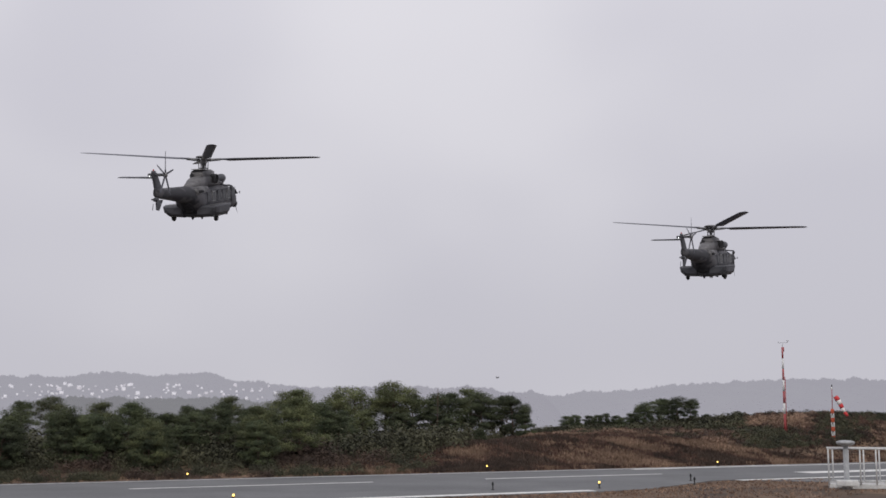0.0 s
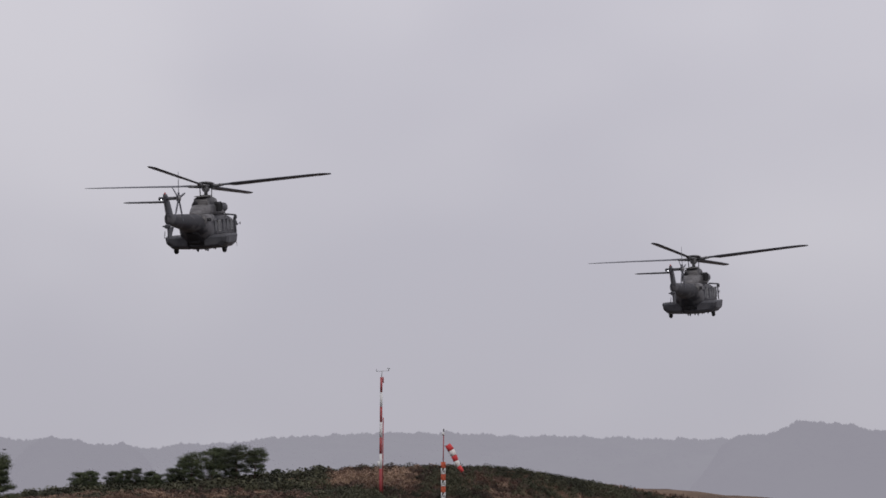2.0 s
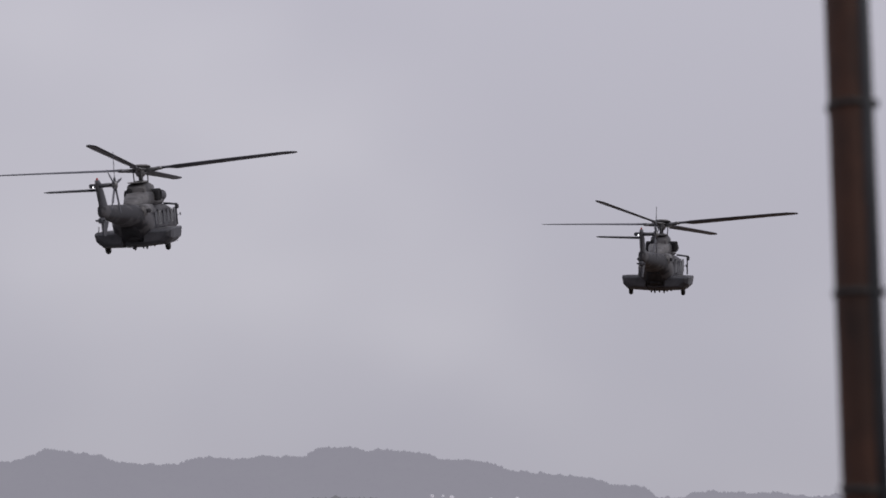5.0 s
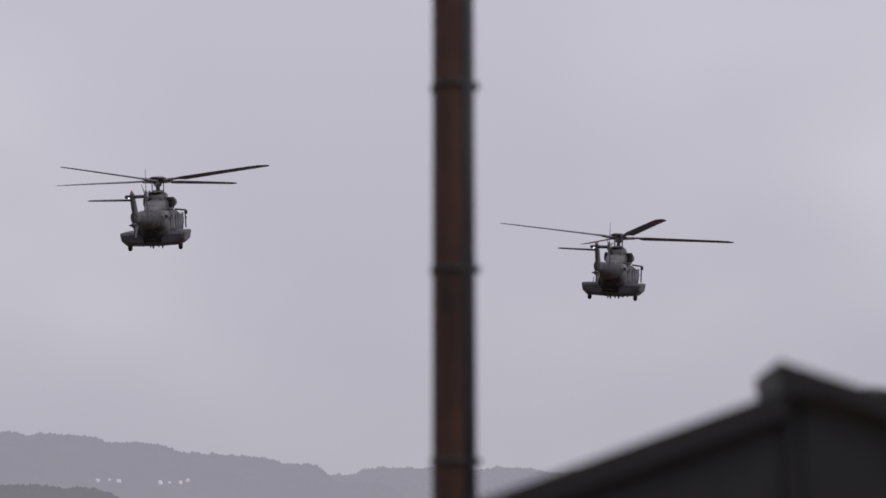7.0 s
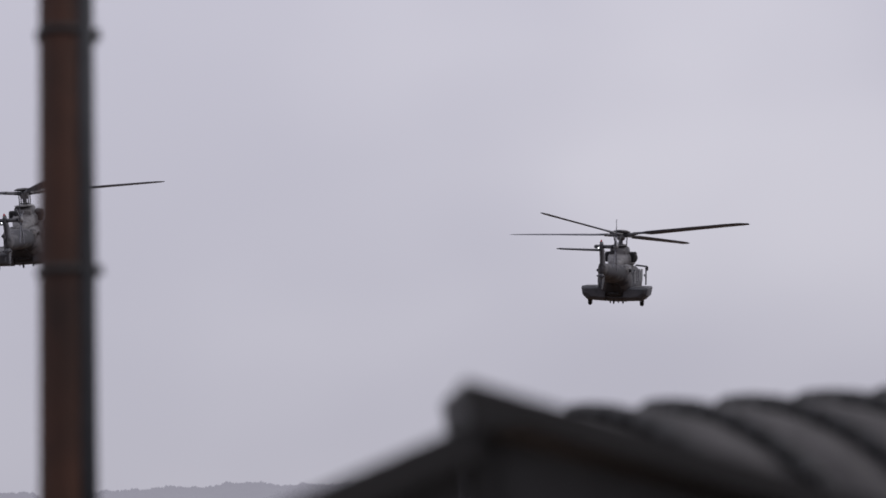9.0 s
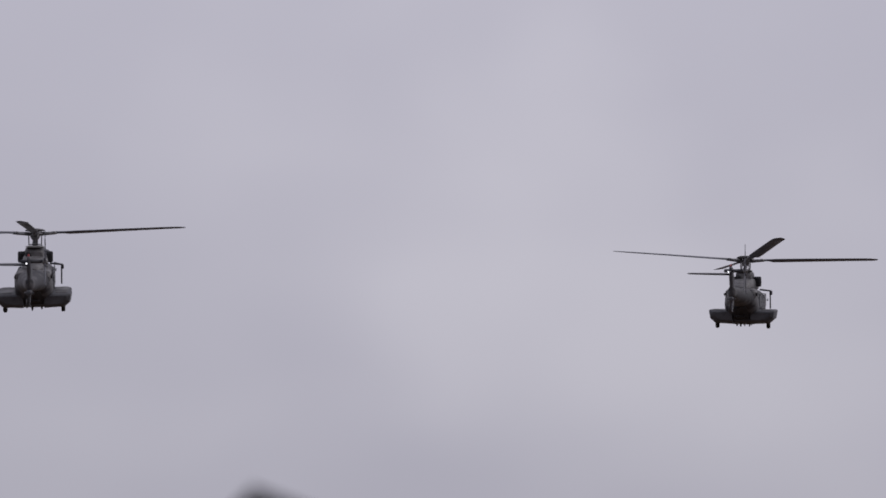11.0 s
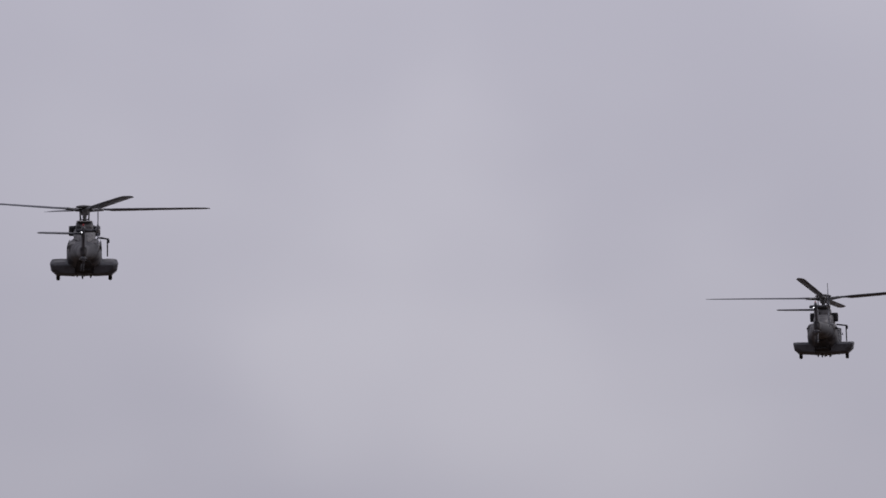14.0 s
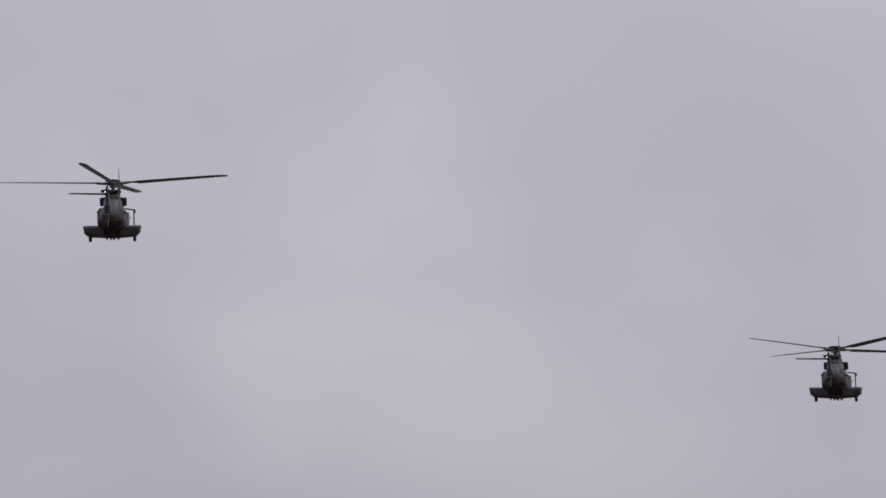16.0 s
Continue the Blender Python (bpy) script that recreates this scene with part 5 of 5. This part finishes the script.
    part("hub_cap", bm, COWL, rotor, "domed grey hub cap")
    for k in range(4):
        rotor_blade(rotor, 90 * k)
    # tail rotor on the right of the fin
    bm = bmesh.new()
    lathe(bm, [(0.06, -0.12), (0.16, -0.1), (0.16, 0.08), (0.06, 0.12)], 14, "x")
    tail = part("tail_rotor", bm, HUB_METAL, heli, "tail rotor head")
    for k in range(5):
        bm = bmesh.new()
        box(bm, 0, 0, 0.62, 0.03, 0.14, 0.76, bevel=0.01)
        box(bm, 0, 0.01, 1.18, 0.02, 0.1, 0.42, bevel=0.008)
        tube(bm, (0, 0, 0.05), (0, 0, 0.3), 0.05, n=6)
        b = part("tail_rotor_blade", bm, BLADE, tail, "narrow dark blade")
        b.matrix_basis = Matrix.Rotation(2 * math.pi * k / 5, 4, "X") @ Matrix.Rotation(radians(12), 4, "Z")
    tagged(heli, label, "helicopter", "two helicopters in flight")
    return heli, rotor, tail


LEAD = helicopter("dark camouflaged twin-engine transport helicopter flying away, tail towards us", 1)
WING = helicopter("dark grey-green transport helicopter flying off beside another, wheels down", 2)

# seconds, place of the rotor hub, turns about x, y and z
LEAD_ROWS = (
    (0, -36.49, 71.98, 20.89, 13.07, 0.77, 7.67),
    (0.25, -33.72, 77.33, 20.79, 13.22, 0.54, 7.03),
    (0.5, -30.87, 84.01, 20.71, 13.48, 0.32, 6.27),
    (0.75, -27.61, 89.01, 20.76, 14.24, 0.19, 5.29),
    (1, -24.36, 93.54, 20.76, 14.82, 0.01, 3.88),
    (1.25, -21.15, 96.96, 20.61, 14.40, -0.37, 1.63),
    (1.5, -17.74, 100.12, 20.50, 13.70, -0.83, -0.96),
    (1.75, -14.26, 103.57, 20.61, 13.13, -1.25, -3.59),
    (2, -10.61, 106.89, 20.81, 12.86, -1.76, -6.09),
    (2.25, -7.32, 109.88, 21.09, 13.39, -2.52, -7.91),
    (2.5, -4.13, 112.13, 21.22, 14.21, -3.39, -9.81),
    (2.75, -0.48, 112.37, 20.77, 14.98, -4.34, -12.57),
    (3, 2.67, 113.47, 20.47, 15.66, -5.22, -15.57),
    (3.2, 5.12, 116.57, 21.02, 16.02, -5.72, -17.79),
    (3.25, 5.75, 117.01, 21.04, 16.10, -5.83, -18.33),
    (3.5, 9.24, 118.51, 21.05, 16.35, -6.28, -21.04),
    (3.75, 13.13, 119.03, 20.91, 16.42, -6.59, -23.67),
    (4, 17.30, 118.81, 20.69, 16.34, -6.76, -26.22),
    (4.25, 21.59, 118.14, 20.45, 16.18, -6.81, -28.70),
    (4.5, 25.85, 117.25, 20.24, 15.96, -6.74, -31.11),
    (4.75, 29.96, 116.42, 20.13, 15.75, -6.58, -33.43),
    (5, 33.75, 115.89, 20.17, 15.58, -6.33, -35.67),
    (5.25, 37.09, 115.94, 20.43, 15.49, -6.01, -37.82),
    (5.3, 37.69, 116.04, 20.51, 15.48, -5.94, -38.24),
    (5.5, 40.00, 116.67, 20.84, 15.48, -5.61, -39.87),
    (5.75, 42.98, 117.10, 21.30, 15.62, -5.02, -41.91),
    (6, 45.80, 117.03, 21.64, 15.75, -4.38, -43.70),
    (6.25, 47.97, 116.09, 21.61, 15.68, -3.83, -44.98),
    (6.5, 50.11, 115.24, 21.56, 15.53, -3.39, -46.02),
    (6.75, 53.03, 115.59, 21.87, 15.40, -3.19, -46.93),
    (7, 56.07, 116.01, 22.21, 15.25, -3.06, -47.88),
    (7.25, 58.62, 115.66, 22.35, 14.98, -2.91, -49.16),
    (7.5, 60.94, 115.06, 22.43, 14.78, -2.70, -50.55),
    (7.75, 63.78, 114.69, 22.59, 14.76, -2.28, -52.13),
    (8, 65.40, 113.80, 22.61, 15.06, -1.85, -53.28),
    (8.25, 63.43, 111.43, 22.18, 16.06, -1.46, -53.08),
    (8.5, 61.14, 109.13, 21.74, 17.19, -1.33, -52.54),
    (8.75, 61.48, 108.66, 21.85, 17.96, -1.83, -52.53),
    (9, 62.18, 108.17, 22.04, 18.52, -2.52, -52.71),
    (9.25, 61.57, 105.94, 21.83, 18.77, -3.11, -52.97),
    (9.5, 61.10, 103.68, 21.53, 18.80, -3.60, -53.36),
    (9.75, 61.88, 102.62, 21.34, 18.64, -3.79, -53.85),
    (10, 63.16, 101.86, 21.39, 18.55, -3.84, -54.62),
    (10.2, 64.20, 101.14, 21.74, 18.78, -3.87, -55.55),
    (10.25, 64.44, 100.96, 21.84, 18.84, -3.88, -55.77),
    (10.5, 65.57, 100.04, 22.37, 19.23, -4.00, -56.76),
    (10.75, 66.55, 99.13, 22.94, 19.69, -4.19, -57.56),
    (11, 67.42, 98.30, 23.48, 20.14, -4.44, -58.21),
    (11.25, 68.19, 97.57, 23.94, 20.53, -4.74, -58.72),
    (11.5, 68.89, 96.98, 24.39, 20.90, -5.04, -59.14),
    (11.75, 69.57, 96.50, 24.85, 21.26, -5.34, -59.54),
    (12, 70.26, 96.12, 25.30, 21.59, -5.61, -59.99),
    (12.25, 71.04, 95.84, 25.72, 21.84, -5.82, -60.55),
    (12.3, 71.21, 95.79, 25.80, 21.88, -5.85, -60.69),
    (12.5, 71.92, 95.64, 26.07, 21.99, -5.97, -61.24),
    (12.75, 73.83, 96.36, 27.05, 22.08, -6.02, -61.75),
    (13, 75.62, 96.96, 28.17, 22.19, -5.95, -62.22),
    (13.25, 75.81, 96.19, 28.69, 22.35, -5.73, -62.81),
    (13.5, 75.58, 94.96, 28.98, 22.45, -5.46, -63.47),
    (13.75, 75.41, 93.53, 29.03, 22.29, -5.22, -64.28),
    (14, 75.95, 92.52, 29.45, 22.16, -5.01, -65.12),
    (14.25, 78.80, 92.98, 31.30, 22.34, -4.82, -65.86),
    (14.5, 81.75, 93.68, 33.41, 22.59, -4.69, -66.54),
    (14.75, 82.74, 93.86, 34.71, 22.84, -4.64, -67.13),
    (15, 82.90, 93.67, 35.40, 22.88, -4.65, -67.76),
    (15.25, 82.25, 92.64, 35.03, 22.40, -4.78, -68.66),
    (15.5, 82.04, 91.83, 34.55, 21.68, -4.93, -69.50),
    (15.75, 84.09, 92.42, 34.92, 20.88, -4.99, -69.98),
    (16, 86.88, 93.43, 35.48, 20.03, -5.03, -70.35),
)
WING_ROWS = (
    (0, -5.04, 96.12, 18.49, 7.23, 1.23, -10.38),
    (0.25, -1.94, 99.41, 18.46, 7.66, 1.38, -11.96),
    (0.5, 1.19, 104.11, 18.44, 8.13, 1.51, -13.64),
    (0.75, 4.89, 107.43, 18.53, 8.81, 1.64, -15.70),
    (1, 8.38, 110.27, 18.56, 9.36, 1.62, -17.68),
    (1.25, 11.44, 111.75, 18.44, 9.40, 1.25, -19.07),
    (1.5, 14.56, 113.03, 18.32, 9.22, 0.74, -20.39),
    (1.75, 17.84, 115.01, 18.26, 8.93, 0.18, -21.92),
    (2, 21.39, 116.81, 18.30, 8.80, -0.27, -23.94),
    (2.25, 24.88, 117.82, 18.50, 9.23, -0.35, -26.95),
    (2.5, 28.05, 117.87, 18.73, 9.90, -0.22, -30.50),
    (2.75, 30.70, 116.23, 18.83, 10.64, 0.10, -34.44),
    (3, 32.95, 114.90, 19.01, 11.40, 0.48, -38.37),
    (3.2, 35.42, 114.87, 19.46, 11.92, 0.74, -41.16),
    (3.25, 35.96, 114.72, 19.53, 12.03, 0.80, -41.80),
    (3.5, 39.06, 113.88, 19.83, 12.44, 1.08, -44.56),
    (3.75, 42.68, 112.95, 20.08, 12.61, 1.32, -46.64),
    (4, 46.60, 111.91, 20.26, 12.60, 1.52, -48.21),
    (4.25, 50.62, 110.79, 20.38, 12.46, 1.69, -49.46),
    (4.5, 54.52, 109.58, 20.44, 12.25, 1.84, -50.54),
    (4.75, 58.11, 108.30, 20.45, 12.02, 1.97, -51.65),
    (5, 61.15, 106.94, 20.40, 11.83, 2.07, -52.93),
    (5.25, 63.46, 105.52, 20.31, 11.73, 2.15, -54.55),
    (5.3, 63.81, 105.23, 20.28, 11.73, 2.16, -54.94),
    (5.5, 64.71, 103.68, 20.05, 11.74, 2.20, -56.53),
    (5.75, 66.81, 102.60, 20.04, 12.09, 2.31, -58.49),
    (6, 69.39, 101.90, 20.14, 12.26, 2.54, -60.39),
    (6.25, 71.81, 101.11, 20.14, 11.53, 2.92, -62.21),
    (6.5, 74.20, 100.27, 20.13, 10.68, 3.44, -63.99),
    (6.75, 76.45, 99.29, 20.16, 10.38, 4.11, -65.73),
    (7, 78.59, 98.17, 20.18, 10.26, 4.81, -67.38),
    (7.25, 80.57, 96.82, 20.12, 10.15, 5.44, -68.90),
    (7.5, 82.53, 95.37, 20.05, 10.13, 5.96, -70.23),
    (7.75, 85.31, 94.20, 20.14, 10.24, 6.25, -71.21),
    (8, 86.96, 92.52, 20.10, 10.37, 6.45, -72.08),
    (8.25, 85.00, 89.72, 19.61, 10.43, 6.67, -72.92),
    (8.5, 82.21, 86.58, 19.02, 10.42, 6.88, -74.07),
    (8.75, 80.70, 83.49, 18.55, 10.22, 7.16, -75.98),
    (9, 79.38, 80.19, 18.27, 10.11, 7.35, -78.34),
    (9.25, 77.65, 76.32, 18.39, 10.45, 7.31, -81.20),
    (9.5, 76.57, 72.94, 18.73, 10.92, 7.10, -83.93),
    (9.75, 77.57, 71.03, 19.24, 11.23, 6.67, -85.64),
    (10, 79.24, 69.40, 19.92, 11.58, 6.22, -87.10),
    (10.2, 80.13, 67.82, 20.55, 11.99, 5.98, -88.47),
    (10.25, 80.35, 67.44, 20.71, 12.09, 5.92, -88.79),
    (10.5, 81.79, 65.62, 21.64, 12.63, 5.63, -90.22),
    (10.75, 83.55, 63.94, 22.68, 13.17, 5.35, -91.37),
    (11, 85.42, 62.39, 23.73, 13.69, 5.08, -92.28),
    (11.25, 87.21, 60.99, 24.71, 14.13, 4.83, -93.00),
    (11.5, 88.67, 59.73, 25.55, 14.52, 4.60, -93.58),
    (11.75, 89.59, 58.58, 26.19, 14.85, 4.40, -94.10),
    (12, 89.76, 57.54, 26.47, 15.06, 4.23, -94.65),
    (12.25, 88.97, 56.58, 26.27, 15.11, 4.11, -95.32),
    (12.3, 88.68, 56.41, 26.17, 15.10, 4.09, -95.48),
    (12.5, 87.24, 55.76, 25.55, 14.95, 4.03, -96.11),
    (12.75, 89.24, 55.04, 26.06, 14.92, 3.92, -96.59),
    (13, 92.48, 54.20, 27.07, 14.93, 3.80, -96.99),
    (13.25, 94.10, 53.02, 27.64, 14.77, 3.71, -97.55),
    (13.5, 94.98, 51.69, 27.91, 14.55, 3.66, -98.24),
    (13.75, 94.53, 50.32, 27.49, 14.28, 3.71, -99.22),
    (14, 94.27, 48.98, 27.20, 14.07, 3.81, -100.27),
    (14.25, 96.10, 47.57, 27.95, 14.09, 4.00, -101.23),
    (14.5, 98.42, 46.33, 28.94, 14.12, 4.18, -101.95),
    (14.75, 100.22, 45.71, 29.67, 13.94, 4.26, -102.11),
    (15, 101.75, 45.26, 30.06, 13.70, 4.24, -102.09),
    (15.25, 102.71, 44.59, 29.77, 13.54, 4.03, -102.20),
    (15.5, 103.70, 44.00, 29.12, 13.25, 3.80, -102.32),
    (15.75, 105.40, 43.71, 28.26, 12.58, 3.72, -102.45),
    (16, 107.30, 43.51, 27.25, 11.77, 3.67, -102.59),
)
# seconds and the rotor's turn, to within a quarter
LEAD_TURNS = ((0, 21.9), (0.5, 67.2), (1, 52.8), (1.5, 8.0), (2, 80.4), (2.5, 38.9), (3, 26.8), (3.2, 74.2), (5.3, 88.8), (5.5, 42.2), (6, 25.8), (6.5, 75.3), (7, 58.1), (7.5, 14.3), (8, 88.5), (8.5, 58.0), (9, 15.7), (9.5, 79.7), (10, 49.9), (10.2, 5.3), (12.3, 35.6), (12.5, 0.6), (13, 78.6), (13.5, 31.0), (14, 16.6), (14.5, 62.7), (15, 48.6), (15.5, 4.6), (16, 77.1))
WING_TURNS = ((0, 30.8), (0.5, 75.3), (1, 54.2), (1.5, 6.6), (2, 79.6), (2.5, 38.6), (3, 19.4), (3.2, 59.9), (5.3, 73.8), (5.5, 26.1), (6, 3.1), (6.5, 42.3), (7, 25.4), (7.5, 68.5), (8, 45.7), (8.5, 86.9), (9, 63.2), (9.5, 15.6), (10, 83.5), (10.2, 35.8), (12.3, 41.1), (12.5, 80.9), (13, 61.5), (13.5, 15.3), (14, 81.9), (14.5, 40.4), (15, 16.1), (15.5, 61.5), (16, 41.3))


def film_time(t):
    """The moment that the 25-a-second film shows at t, which lags by up to a fiftieth."""
    k = int(t * 10 + 1e-6)
    a, b = math.floor(2.5 * k + 1e-6) / 25, math.floor(2.5 * (k + 1) + 1e-6) / 25
    return a + (b - a) * (t * 10 - k)


def spin_rows(turns, rate, rest):
    """The rotor's pose at every thirtieth of a second, near the given rate, through the given turns."""
    keys, total = [], None
    for t, deg in turns:
        t = film_time(t)
        if total is None:
            total = deg
        else:
            want = total + rate * (t - keys[-1][0])
            total = deg + 90 * round((want - deg) / 90)
        keys.append((t, total))
    rows, k = [], 0
    for i in range(481):
        t = film_time(i / 30)
        while k < len(keys) - 2 and t > keys[k + 1][0]:
            k += 1
        (t0, a), (t1, b) = keys[k], keys[k + 1]
        rows.append((i / 30, rest @ pose(0, 0, 0, 0, 0, a + (b - a) * (t - t0) / (t1 - t0))))
    return rows


def motions():
    shaft = Matrix.Rotation(-SHAFT, 4, "X")
    for (heli, rotor, tail), rows, turns in ((LEAD, LEAD_ROWS, LEAD_TURNS), (WING, WING_ROWS, WING_TURNS)):
        walk(heli, [(r[0], pose(*r[1:])) for r in rows])
        walk(rotor, spin_rows(turns, -1590.0, shaft))
        walk(tail, [(i / 30, Matrix.Translation((0.72, -8.95, -0.66)) @ Matrix.Rotation(radians(-7 + 72 * i), 4, "X")) for i in range(481)])
    walk(BIRD, [(t, pose(x, y, z, 0, 0, 60)) for t, x, y, z in BIRD_ROWS])


motions()
